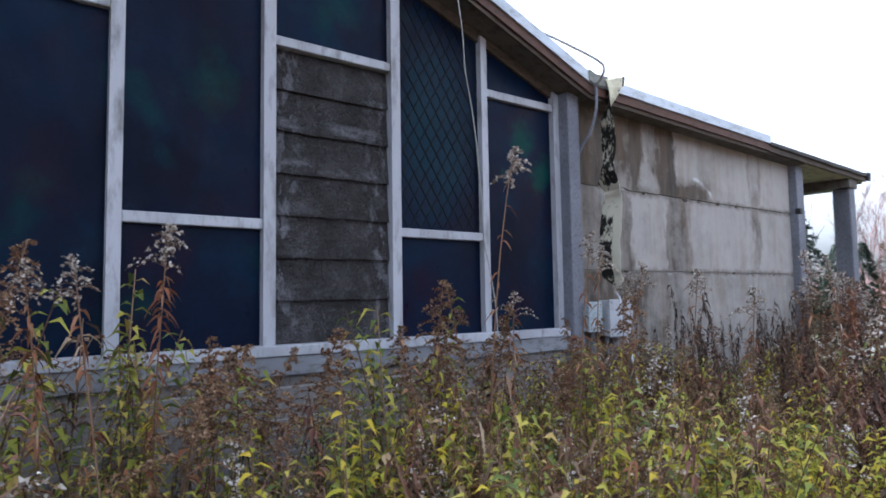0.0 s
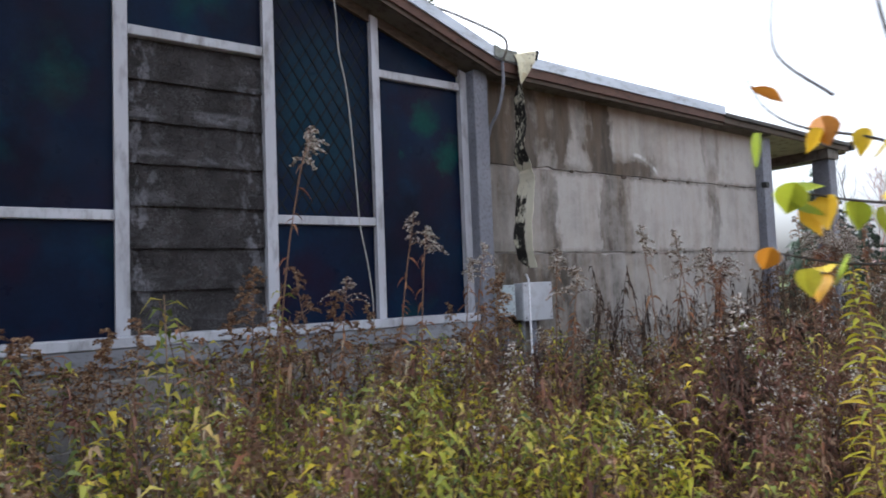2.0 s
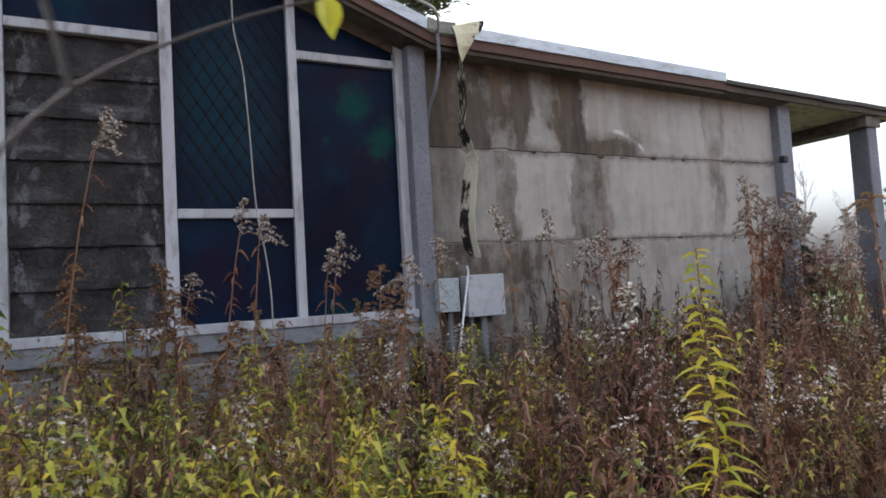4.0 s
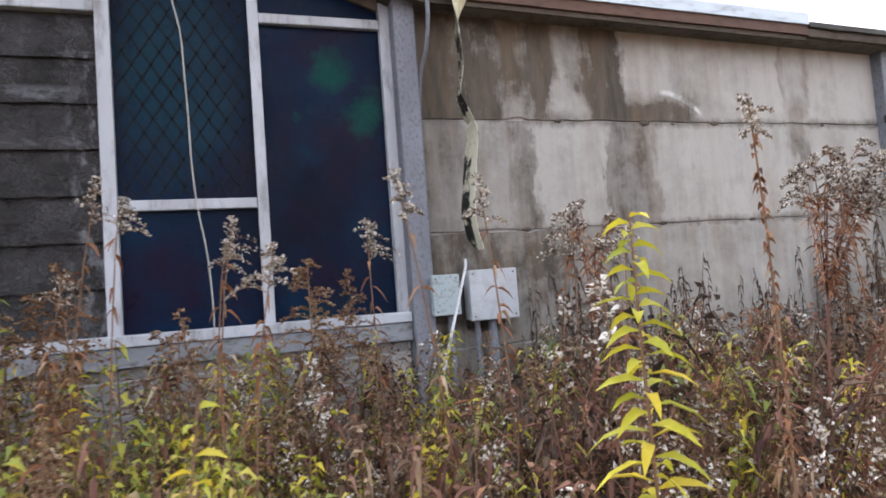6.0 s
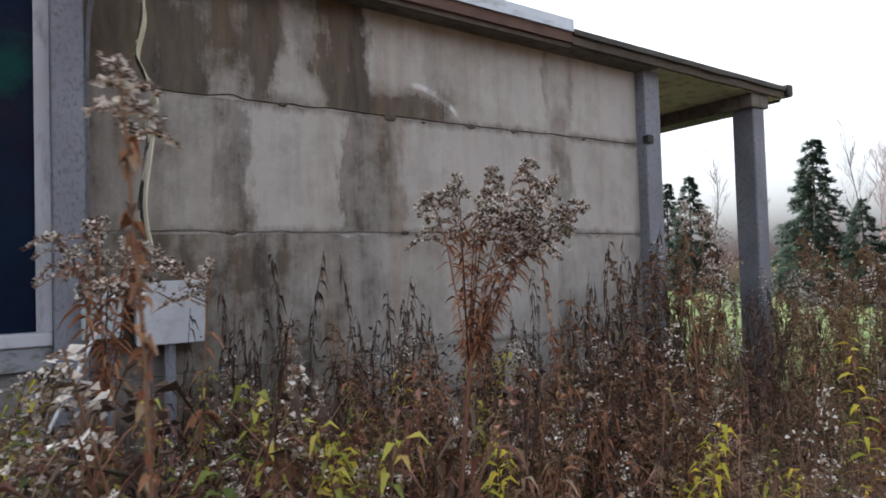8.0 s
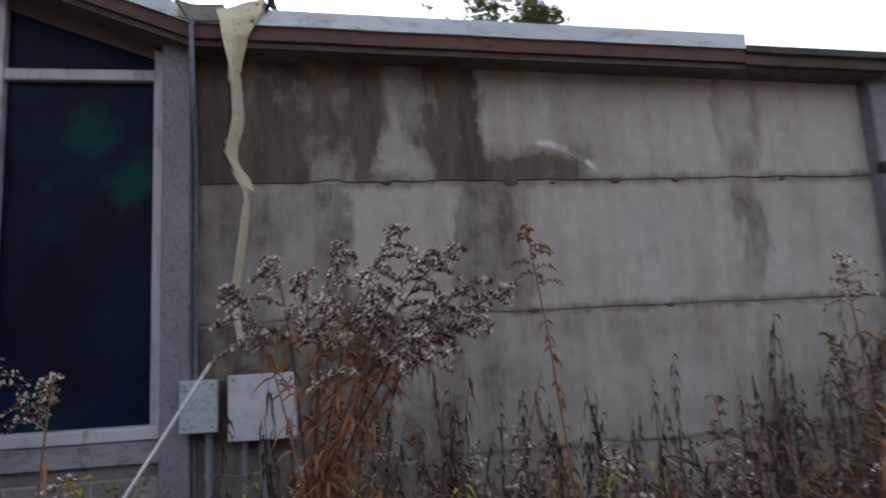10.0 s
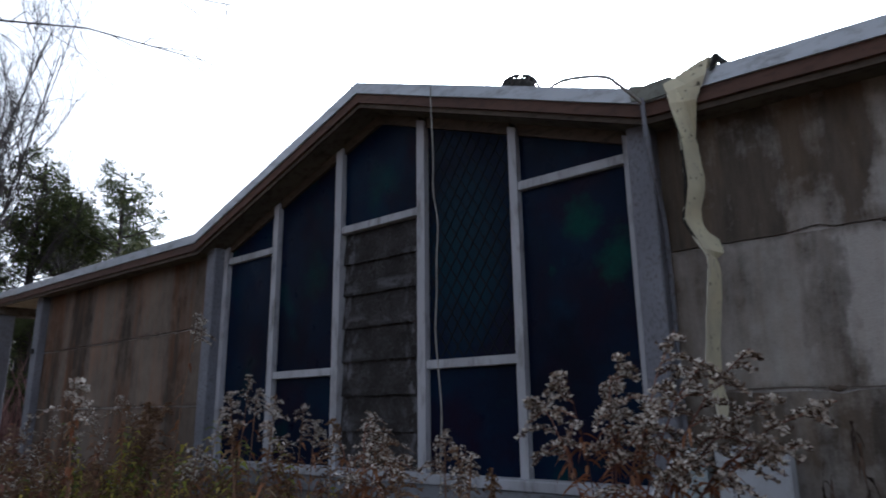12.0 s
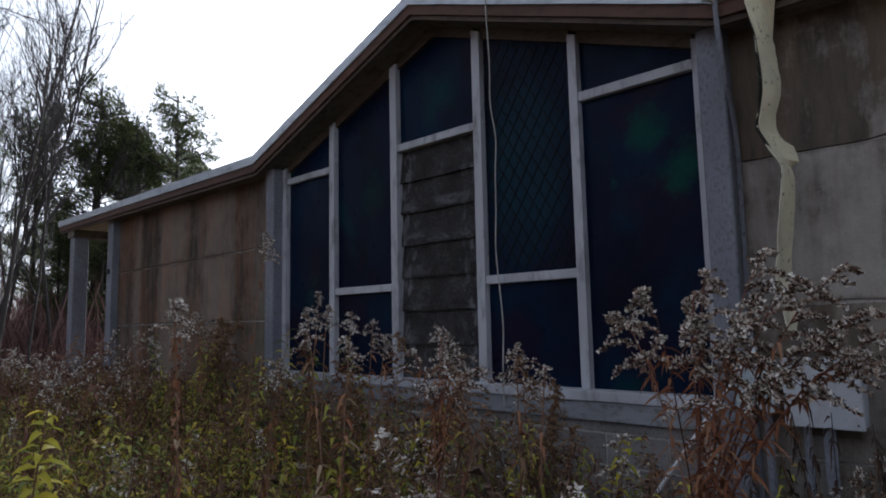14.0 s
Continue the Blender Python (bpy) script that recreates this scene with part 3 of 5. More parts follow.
part("roof_deck", prism([(x, z + 0.012) for x, z in LEFT] + [(x, z + 0.15) for x, z in LEFT[::-1]], EAVE + 0.01, 12.4), SHINGLES, roof)
part("soffit", strip(GABLE, -0.012, 0.008, EAVE + 0.03, 4.1), SOFFIT, roof, "dirty grey-brown boarded soffit")
part("soffit", strip([RIGHT[0], (9.98, under(9.98))], -0.012, 0.008, EAVE + 0.03, 4.1), SOFFIT, roof)
part("soffit", strip([(9.985, under(9.985)), RIGHT[-1]], -0.012, 0.008, EAVE + 0.03, 12.3), PORTICO, roof, "pale peeling portico soffit")
part("soffit", strip([(-3.45, under(-3.45)), LEFT[1]], -0.012, 0.008, EAVE + 0.03, 4.1), SOFFIT, roof)
part("soffit", strip([LEFT[0], (-3.455, under(-3.455))], -0.012, 0.008, EAVE + 0.03, 12.3), PORTICO, roof)
for line in (GABLE[:2], GABLE[1:], [RIGHT[0], (8.94, under(8.94))], LEFT):
    part("fascia_board", strip(line, 0.0, 0.08, 3.637, EAVE + 0.008, 24, 0.006), FASCIA, roof, "red-brown painted fascia board")
    part("flashing", strip(line, 0.078, 0.172, 3.618, EAVE + 0.02, 30, 0.008), FLASH, roof, "pale zinc eave flashing")
    part("lip_board", strip(line, -0.036, -0.001, 3.662, EAVE + 0.03, 20, 0.004), LIP, roof, "bare brown timber under the fascia")
bare = [(8.943, under(8.943)), (RIGHT_END, under(RIGHT_END))]
part("fascia_board", strip(bare, -0.01, 0.055, 3.64, EAVE + 0.008, 24, 0.008), LIP, roof, "bare grey-brown fascia where flashing is gone")
part("shingle_edge", strip(bare, 0.056, 0.10, 3.61, EAVE + 0.02, 50, 0.02), SHINGLES, roof, "ragged dark shingle edge")
part("gutter_end", box(RIGHT_END - 0.02, RIGHT_END + 0.07, 3.60, 3.70, under(RIGHT_END) + 0.01, under(RIGHT_END) + 0.13, 0.012), BLACK, roof, "black end piece of the eave")
part("rake_board", box(RIGHT_END - 0.03, RIGHT_END, 3.701, 12.3, under(RIGHT_END) - 0.03, under(RIGHT_END) + 0.10), LIP, roof)

# tall window: mullions, rails, panes, lattice
MULL = [(1.895, 1.968), (2.772, 2.852), (3.728, 3.805), (4.592, 4.655)]
EDGES = [1.15] + [v for m in MULL for v in m] + [5.437]
SILL_TOP, LOWR, HIGHR, TOPR = 1.298, 2.045, 3.222, 3.235
def head(x):
    return under(x) - 0.10


window = thing("window_1", "tall gabled window wall with pale frame and dark panes", "window", kind="structure")
for a, b in [(1.087, 1.15)] + MULL + [(5.437, 5.505)]:
    part("mullion", prism([(a, SILL_TOP), (b, SILL_TOP), (b, under(b) - 0.05), ((a + b) / 2, under((a + b) / 2) - 0.05), (a, under(a) - 0.05)], 3.875, 3.985), PAINT, window)
lanes = list(zip(EDGES[0::2], EDGES[1::2]))
rails = [HIGHR, LOWR, TOPR, LOWR, HIGHR]
for i, (a, b) in enumerate(lanes):
    z = rails[i]
    part("rail", box(a, b, 3.885, 3.975, z - 0.032, z + 0.032, 0.005), PAINT, window)
    mid = [(MID, head(MID))] if a < MID < b else []
    part("head_rail", prism([(a, head(a))] + mid + [(b, head(b)), (b, under(b) - 0.013)] + ([(MID, under(MID) - 0.013)] if mid else []) + [(a, under(a) - 0.013)], 3.90, 3.97), LIP, window, "brown frieze under the soffit")
    part("pane", prism([(a, z + 0.032), (b, z + 0.032), (b, head(b))] + mid + [(a, head(a))], GLASS, GLASS + 0.01), PANE, window, "dark pane, blue reflection and green clouds in its colour")
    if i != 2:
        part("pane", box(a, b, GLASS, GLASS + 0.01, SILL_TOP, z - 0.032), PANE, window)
part("backing", prism([(1.1, 1.2), (5.45, 1.2), (5.45, head(5.45)), (MID, head(MID)), (1.1, head(1.1))], 4.0, 4.05), BLACK, window)

# diamond lattice behind the frame of one lane
a, b = lanes[3]
z0, z1 = LOWR + 0.035, 3.86
bm = bmesh.new()
step, tall = 0.105, 0.165
for sgn in (1, -1):
    k = -60
    while k < 60:
        pts = []
        for j in range(0, 61):
            x = a + (b - a) * j / 60
            z = z0 + k * tall + sgn * (x - a) / step * tall
            if z0 <= z <= min(z1, head(x)):
                pts.append((x, z))
        if len(pts) > 2:
            (xa, za), (xb, zb) = pts[0], pts[-1]
            w = 0.0065
            q = [bm.verts.new(p) for p in ((xa - w, GLASS - 0.004, za), (xa + w, GLASS - 0.004, za), (xb + w, GLASS - 0.004, zb), (xb - w, GLASS - 0.004, zb))]
            r = [bm.verts.new((v.co.x, GLASS - 0.001, v.co.z)) for v in q]
            bm.faces.new(q), bm.faces.new(r[::-1])
            for m in range(4):
                bm.faces.new((q[m], r[m], r[(m + 1) % 4], q[(m + 1) % 4]))
        k += 1
bmesh.ops.recalc_face_normals(bm, faces=bm.faces)
part("lattice", bm, LATTICE, window, "faint diamond lattice")

# lapped siding in the middle lane
a, b = lanes[2]
panel = thing("siding_panel", "seven lapped dark flaking siding boards", "siding", ((a + b) / 2, 3.9, SILL_TOP), kind="structure")
rows, lo, hi = 7, SILL_TOP + 0.002, TOPR - 0.034
for i in range(rows):
    z0, z1 = lo + (hi - lo) * i / rows, lo + (hi - lo) * (i + 1) / rows + (0.02 if i < rows - 1 else 0)
    t, seed = bmesh.new(), i * 3.7
    cols, ups = 26, 6
    vs = []
    for r in range(ups + 1):
        v = r / ups
        vs.append([])
        for c in range(cols + 1):
            x = a + 0.003 + (b - a - 0.006) * c / cols
            edge = 0.006 * noise.noise((x * 9, seed, 3)) if r == 0 else 0.0
            y = 3.918 + 0.028 * v + 0.006 * noise.noise((x * 6, z0 * 5 + v, seed)) * (1 - v * 0.5)
            vs[-1].append(t.verts.new((x, y, z0 + (z1 - z0) * v + edge)))
    for r in range(ups):
        for c in range(cols):
            t.faces.new((vs[r][c], vs[r][c + 1], vs[r + 1][c + 1], vs[r + 1][c]))
    ext = bmesh.ops.extrude_face_region(t, geom=t.faces[:])
    for v in ext["geom"]:
        if isinstance(v, bmesh.types.BMVert):
            v.co.y += 0.016
    bmesh.ops.recalc_face_normals(t, faces=t.faces)
    fixed(part("siding_board", t, SIDING), panel)

# sill and block plinth
sill = thing("window_sill", "long pale worn sill under the tall window", "sill", kind="structure")
part("sill_board", box(1.09, 5.504, 3.80, 3.99, 1.232, SILL_TOP, 0.006), PAINT, sill)
part("sill_front", box(1.09, 5.504, 3.815, 3.99, 1.115, 1.23, 0.004), SILL, sill, "grey timber under the sill")
plinth = tagged(part("wall_plinth", box(1.086, 5.494, 3.866, 4.06, -0.1, 1.113), MORTAR), "grey concrete block plinth with pale joints", "wall", kind="structure")
block_w, course = 0.4064, 0.19
blk = box(-block_w / 2 + 0.005, block_w / 2 - 0.005, 0, 0.03, 0.005, course - 0.005, 0.003)
first = part("block", blk, BLOCK, plinth)
mesh_full = first.data
bpy.data.objects.remove(first)
half = box(-block_w / 4 + 0.005, block_w / 4 - 0.005, 0, 0.03, 0.005, course - 0.005, 0.003)
first = part("block", half, BLOCK, plinth)
mesh_half = first.data
bpy.data.objects.remove(first)
rng = random.Random(11)
for r in range(6):
    z = 1.037 - course * (r + 1)
    if z < -0.12:
        break
    if r % 2:
        o = new("block", mesh_half)
        o.parent, o.location = plinth, (1.10 + block_w / 4, 3.861, z)
    xs = 1.10 + (block_w / 2 if r % 2 else 0)
    while xs + block_w < 5.49:
        o = new("block", mesh_full)
        o.parent, o.location = plinth, (xs + block_w / 2, 3.861 + rng.uniform(-0.002, 0.002), z)
        xs += block_w
    if xs + block_w / 2 < 5.49:
        o = new("block", mesh_half)
        o.parent, o.location = plinth, (xs + block_w / 4, 3.861, z)
part("cap_course", box(1.1, 5.48, 3.861, 3.88, 1.045, 1.11, 0.003), BLOCK, plinth)

# peeled membrane hanging from the valley
strip_thing = thing("hanging_membrane", "torn cream roofing membrane with black tar back hanging from the valley", "roofing strip", (5.95, 3.62, 1.66))
rows = [(3.50, 5.86, 0.24), (3.38, 5.84, 0.24), (3.20, 5.88, 0.22), (3.05, 5.895, 0.22), (2.89, 5.90, 0.22), (2.78, 5.885, 0.2), (2.68, 5.868, 0.22), (2.60, 5.90, 0.24), (2.48, 5.955, 0.18), (2.42, 5.965, 0.18), (2.30, 5.95, 0.21), (2.15, 5.93, 0.21), (1.95, 5.905, 0.22), (1.82, 5.91, 0.2), (1.74, 5.925, 0.2), (1.66, 5.94, 0.08)]
line = smooth_line([(x, w, z) for z, x, w in rows], 4)
gather = [((5.74, 3.95, 3.515), (6.06, 3.98, 3.60)), ((5.78, 3.68, 3.505), (6.07, 3.70, 3.585)), ((5.82, 3.603, 3.47), (6.075, 3.605, 3.55)), ((5.838, 3.594, 3.41), (6.05, 3.602, 3.45)), ((5.848, 3.588, 3.34), (5.985, 3.63, 3.34)), ((5.862, 3.585, 3.26), (5.945, 3.70, 3.24))]
for name, mat_, off, tag in (("membrane", CREAM, 0.0, ""), ("tar_back", TAR, -0.006, "black tar back with pale flecks")):
    t, vs = bmesh.new(), []
    for i, (a, b) in enumerate(gather if off == 0 else gather[4:]):
        a, b = Vector(a), Vector(b)
        vs.append([])
        for j in range(5):
            fold = 0.012 * math.sin(j * 2.1 + i * 0.6)
            vs[-1].append(t.verts.new(a.lerp(b, j / 4) + Vector((off, -abs(fold) if i > 1 else 0, fold if i < 2 else 0))))
    for p in line:
        if p.z > 3.2:
            continue
        w = p.y * (0.74 if p.z > 2.62 else 1.0)
        ragged = 0.018 * noise.noise((p.z * 14, 1.1, 0.3)) + 0.008 * noise.noise((p.z * 47, 3.1, 0.3))
        vs.append([])
        for j in range(5):
            s = j / 4
            d = (w + ragged) * s - (0 if off == 0 else 0.02 + 1.3 * ragged) * (1 - s)
            bulge = 0.02 * math.sin(s * math.pi) * noise.noise((p.z * 4, 2.0, 5))
            lean = 0.22 if p.z > 2.5 else -0.02
            vs[-1].append(t.verts.new((p.x + lean * d + off + bulge, 3.585 + 0.96 * d, p.z)))
    for r, s in zip(vs, vs[1:]):
        for j in range(4):
            t.faces.new((r[j], r[j + 1], s[j + 1], s[j]))
    o = part(name, t, mat_, None, tag)
    o.modifiers.new("thickness", "SOLIDIFY").thickness = 0.004
    fixed(o, strip_thing)
fixed(part("saddle", strip([(5.62, 3.37), (5.70, 3.345), (5.86, 3.35)], 0.07, 0.165, 3.606, 3.9, 6, 0.015), CREAM_GREY, None, "grey-green membrane saddle in the valley"), strip_thing)
fixed(part("curl", tube([(6.075, 3.60, 3.47), (6.105, 3.62, 3.545), (6.12, 3.75, 3.56)], [0.008, 0.024, 0.018], 7), TAR, None, "black curled edge"), strip_thing)

# roof vent and its cable
vent = thing("roof_vent", "dark ribbed turbine vent on the gable roof", "roof vent", (4.42, 4.35, 3.95))
fixed(part("neck", tube([(4.42, 4.35, 3.80), (4.42, 4.35, 4.08)], 0.13, 14), STEEL), vent)
t = bmesh.new()
bmesh.ops.create_uvsphere(t, u_segments=20, v_segments=8, radius=0.14, matrix=Matrix.Translation((4.42, 4.35, 4.18)) @ Matrix.Diagonal((1, 1, 0.85, 1)))
fixed(part("turbine_core", t, SHINGLES), vent)
for k in range(18):
    a = 2 * math.pi * k / 18
    pts = [(4.42 + 0.175 * math.cos(q) * math.cos(a + 0.5 * q), 4.35 + 0.175 * math.cos(q) * math.sin(a + 0.5 * q), 4.18 + 0.145 * math.sin(q)) for q in (-1.3, -0.7, 0, 0.7, 1.3)]
    fixed(part("fin", tube(pts, 0.011, 4), SHINGLES), vent)
cable = tagged(part("roof_cable", tube(smooth_line([(4.58, 4.25, 4.02), (4.85, 3.98, 3.90), (5.1, 3.76, 3.81), (5.38, 3.60, 3.68), (5.56, 3.46, 3.55), (5.615, 3.45, 3.49), (5.66, 3.52, 3.44), (5.69, 3.605, 3.40)]), 0.011), CORD), "grey cable from the roof vent to the valley", "cable")
conduit = tagged(part("conduit", tube(smooth_line([(5.69, 3.60, 3.43), (5.695, 3.61, 3.2), (5.69, 3.68, 3.0), (5.675, 3.79, 2.85), (5.668, 3.845, 2.6), (5.665, 3.85, 2.0), (5.665, 3.85, 1.45), (5.665, 3.85, 0.0)]), 0.014, 7), STEEL), "thin grey conduit down the wall's corner", "conduit")
rng = random.Random(4)
cord_pts = [(4.105, 3.607, 4.06), (4.11, 3.605, 3.9)] + [(4.14 + 0.17 * i / 10 + rng.uniform(-0.016, 0.016), 3.60 - 0.17 * i / 10 + rng.uniform(-0.012, 0.012), 3.72 - 2.5 * i / 10) for i in range(11)]
tagged(part("dangling_rope", tube(smooth_line(cord_pts, 5), 0.0048, 5), CORD), "loose pale cord hanging over the window", "rope")

# meter boxes on their post, rod
def meter_box(name, label, x0, x1, y0, y1, z0, z1, material):
    b = thing(name, label, "meter box", ((x0 + x1) / 2, y1, z0))
    fixed(part("housing", box(x0, x1, y0 + 0.02, y1, z0, z1, 0.006), material), b)
    fixed(part("cover", box(x0 - 0.006, x1 + 0.006, y0, y0 + 0.019, z0 - 0.006, z1 + 0.006, 0.005), material), b)
    for xx, zz in ((x0 + 0.02, z1 - 0.02), (x1 - 0.02, z1 - 0.02), (x0 + 0.02, z0 + 0.02), (x1 - 0.02, z0 + 0.02)):
        fixed(part("screw", tube([(xx, y0 - 0.004, zz), (xx, y0 + 0.004, zz)], 0.006, 6), LIP), b)
    return b


white = meter_box("meter_box", "white enamelled meter box with rust chips on a pipe", 5.866, 6.19, 3.665, 3.80, 1.212, 1.528, ENAMEL)
fixed(part("mounting_board", box(5.90, 6.15, 3.801, 3.875, 1.15, 1.50), LIP), white)
fixed(part("pipe", tube([(6.03, 3.74, -0.05), (6.03, 3.74, 1.215)], 0.028, 8), STEEL, None, "grey riser pipe"), white)
fixed(part("pipe", tube([(5.93, 3.76, -0.05), (5.93, 3.76, 1.215)], 0.018, 8), STEEL), white)
blue = meter_box("meter_box", "small blue-grey junction box beside the pilaster", 5.625, 5.80, 3.70, 3.81, 1.262, 1.512, ENAMEL_BLUE)
fixed(part("mounting_board", box(5.67, 5.85, 3.811, 3.875, 1.20, 1.50), LIP), blue)
fixed(part("pipe", tube([(5.75, 3.77, -0.05), (5.75, 3.77, 1.265)], 0.02, 8), STEEL), blue)
tagged(part("guy_rod", tube([(4.92, 2.52, -0.02), (5.36, 3.02, 0.77), (5.78, 3.5, 1.555), (5.80, 3.55, 1.60)], 0.009, 6), ROD), "slanting bright galvanised rod in the weeds", "rod")


# ---- plants ----
class Shape:
    """Triangles gathered as arrays: places, corners, material slots."""

    def __init__(self):
        self.v, self.f, self.m, self.n = [], [], [], 0

    def add(self, verts, faces, slot):
        self.v.append(np.asarray(verts, float).reshape(-1, 3))
        self.f.append(np.asarray(faces, int).reshape(-1, 3) + self.n)
        self.m.append(np.full(len(self.f[-1]), slot, int))
        self.n += len(self.v[-1])

    def arrays(self):
        return np.concatenate(self.v), np.concatenate(self.f), np.concatenate(self.m)


def mesh_of(name, v, f, m, materials):
    me = bpy.data.meshes.new(name)
    me.vertices.add(len(v))
    me.vertices.foreach_set("co", v.astype(np.float32).ravel())
    me.loops.add(len(f) * 3)
    me.loops.foreach_set("vertex_index", f.astype(np.int32).ravel())
    me.polygons.add(len(f))
    me.polygons.foreach_set("loop_start", np.arange(0, len(f) * 3, 3, dtype=np.int32))
    for mat_ in materials:
        me.materials.append(mat_)
    me.polygons.foreach_set("material_index", m.astype(np.int32))
    me.update(calc_edges=True)
    return me


def leaf(s, rng, base, direction, length, width, droop, slot, curl=0.25):
    """A folded, drooping blade of eight triangles."""
    d = np.array(direction, float)
    d /= np.linalg.norm(d) + 1e-9
    side = np.cross(d, (0, 0, 1.0))
    side /= np.linalg.norm(side) + 1e-9
    twist = rng.uniform(-0.7, 0.7)
    side = side * math.cos(twist) + np.cross(d, side) * math.sin(twist)
    base = np.array(base, float)
    rows = []
    for u, w in ((0.0, 0.12), (0.35, 1.0), (0.7, 0.75), (1.0, 0.0)):
        p = base + d * length * u + np.array((0, 0, -droop * length * u * u))
        up = np.array((0, 0, curl * width * w))
        if w:
            rows += [p - side * width * w * 0.5 + up, p, p + side * width * w * 0.5 + up]
        else:
            rows += [p]
    s.add(rows, [(0, 1, 4), (0, 4, 3), (1, 2, 5), (1, 5, 4), (3, 4, 7), (3, 7, 6), (4, 5, 8), (4, 8, 7), (6, 7, 9), (7, 8, 9)], slot)


def blade(s, rng, base, direction, length, width, droop, slot, curl=0.25):
    """A simpler folded blade of four triangles, for the mass of weeds."""
    d = np.array(direction, float)
    d /= np.linalg.norm(d) + 1e-9
    side = np.cross(d, (0, 0, 1.0))
    side /= np.linalg.norm(side) + 1e-9
    twist = rng.uniform(-0.7, 0.7)
    side = (side * math.cos(twist) + np.cross(d, side) * math.sin(twist)) * width * 0.5
    base = np.array(base, float)
    m = base + d * length * 0.48 + np.array((0, 0, -droop * length * 0.16))
    tip = base + d * length * 0.94 + np.array((0, 0, -droop * length))
    up = np.array((0, 0, curl * width))
    s.add([base, m - side + up, m, m + side + up, tip], [(0, 2, 1), (0, 3, 2), (1, 2, 4), (2, 3, 4)], slot)


def stem(s, pts, r0, r1, slot, sides=3):
    pts = [np.array(p, float) for p in pts]
    n = len(pts)
    v, f = [], []
    for i, p in enumerate(pts):
        d = pts[min(i + 1, n - 1)] - pts[max(i - 1, 0)]
        d /= np.linalg.norm(d) + 1e-9
        a = np.cross(d, (0.31, 0.9, 0.3) if abs(d[1]) < 0.9 else (1, 0, 0))
        a /= np.linalg.norm(a)
        b = np.cross(d, a)
        r = r0 + (r1 - r0) * i / max(n - 1, 1)
        for k in range(sides):
            t = 2 * math.pi * k / sides
            v.append(p + (a * math.cos(t) + b * math.sin(t)) * r)
    for i in range(n - 1):
        for k in range(sides):
            q, w = i * sides + k, i * sides + (k + 1) % sides
            f += [(q, w, w + sides), (q, w + sides, q + sides)]
    s.add(v, f, slot)


def tuft(s, rng, p, size, slot, n=3):
    """A few crossed slivers of fluff."""
    for _ in range(n):
        d = np.array((rng.gauss(0, 1), rng.gauss(0, 1), rng.gauss(0.3, 0.8)))
        d /= np.linalg.norm(d) + 1e-9
        e = np.cross(d, (rng.random(), rng.random(), rng.random() + 0.1))
        e /= np.linalg.norm(e) + 1e-9
        p = np.array(p, float)
        s.add([p - d * size * 0.4, p + e * size * 0.5, p + d * size, p - e * size * 0.5], [(0, 1, 2), (0, 2, 3)], slot)


def curve_stem(rng, height, lean, n=7):
    a = rng.uniform(0, 6.28)
    b = rng.uniform(0, 6.28)
    out = []
    for i in range(n):
        u = i / (n - 1)
        off = lean * u * u
        out.append((math.cos(a) * off * height + 0.012 * math.sin(u * 6 + b), math.sin(a) * off * height + 0.012 * math.cos(u * 5 + b), u * height))
    return out


def along(pts, u):
    k = u * (len(pts) - 1)
    i = min(int(k), len(pts) - 2)
    f = k - i
    return np.array(pts[i]) * (1 - f) + np.array(pts[i + 1]) * f


def plume(s, rng, pts, start, spread, count, tufts, size, slot_stem, slot_fluff, sweep=None):
    """Side sprays of a goldenrod head, each strung with tufts on its upper side."""
    for k in range(count):
        u = start + (1 - start) * (k / count) ** 0.9
        p = along(pts, u)
        a = rng.uniform(0, 6.28) if sweep is None else sweep + rng.gauss(0, 0.7)
        L = spread * (1.15 - (u - start) / (1 - start)) * rng.uniform(0.6, 1.1)
        q = [p + np.array((math.cos(a) * L * t, math.sin(a) * L * t, L * (0.75 * t - 0.85 * t * t))) for t in (0, 0.33, 0.66, 1.0)]
        stem(s, q, 0.0022, 0.001, slot_stem)
        for j in range(tufts):
            t = 0.12 + 0.88 * j / tufts
            fat = size * (0.35 + 0.5 * math.sin(math.pi * min(1, t * 0.9 + 0.1)))
            w = along(q, t) + np.array((rng.gauss(0, fat), rng.gauss(0, fat), rng.uniform(-0.3, 1.2) * fat))
            tuft(s, rng, w, size * rng.uniform(0.6, 1.2), slot_fluff, 2)


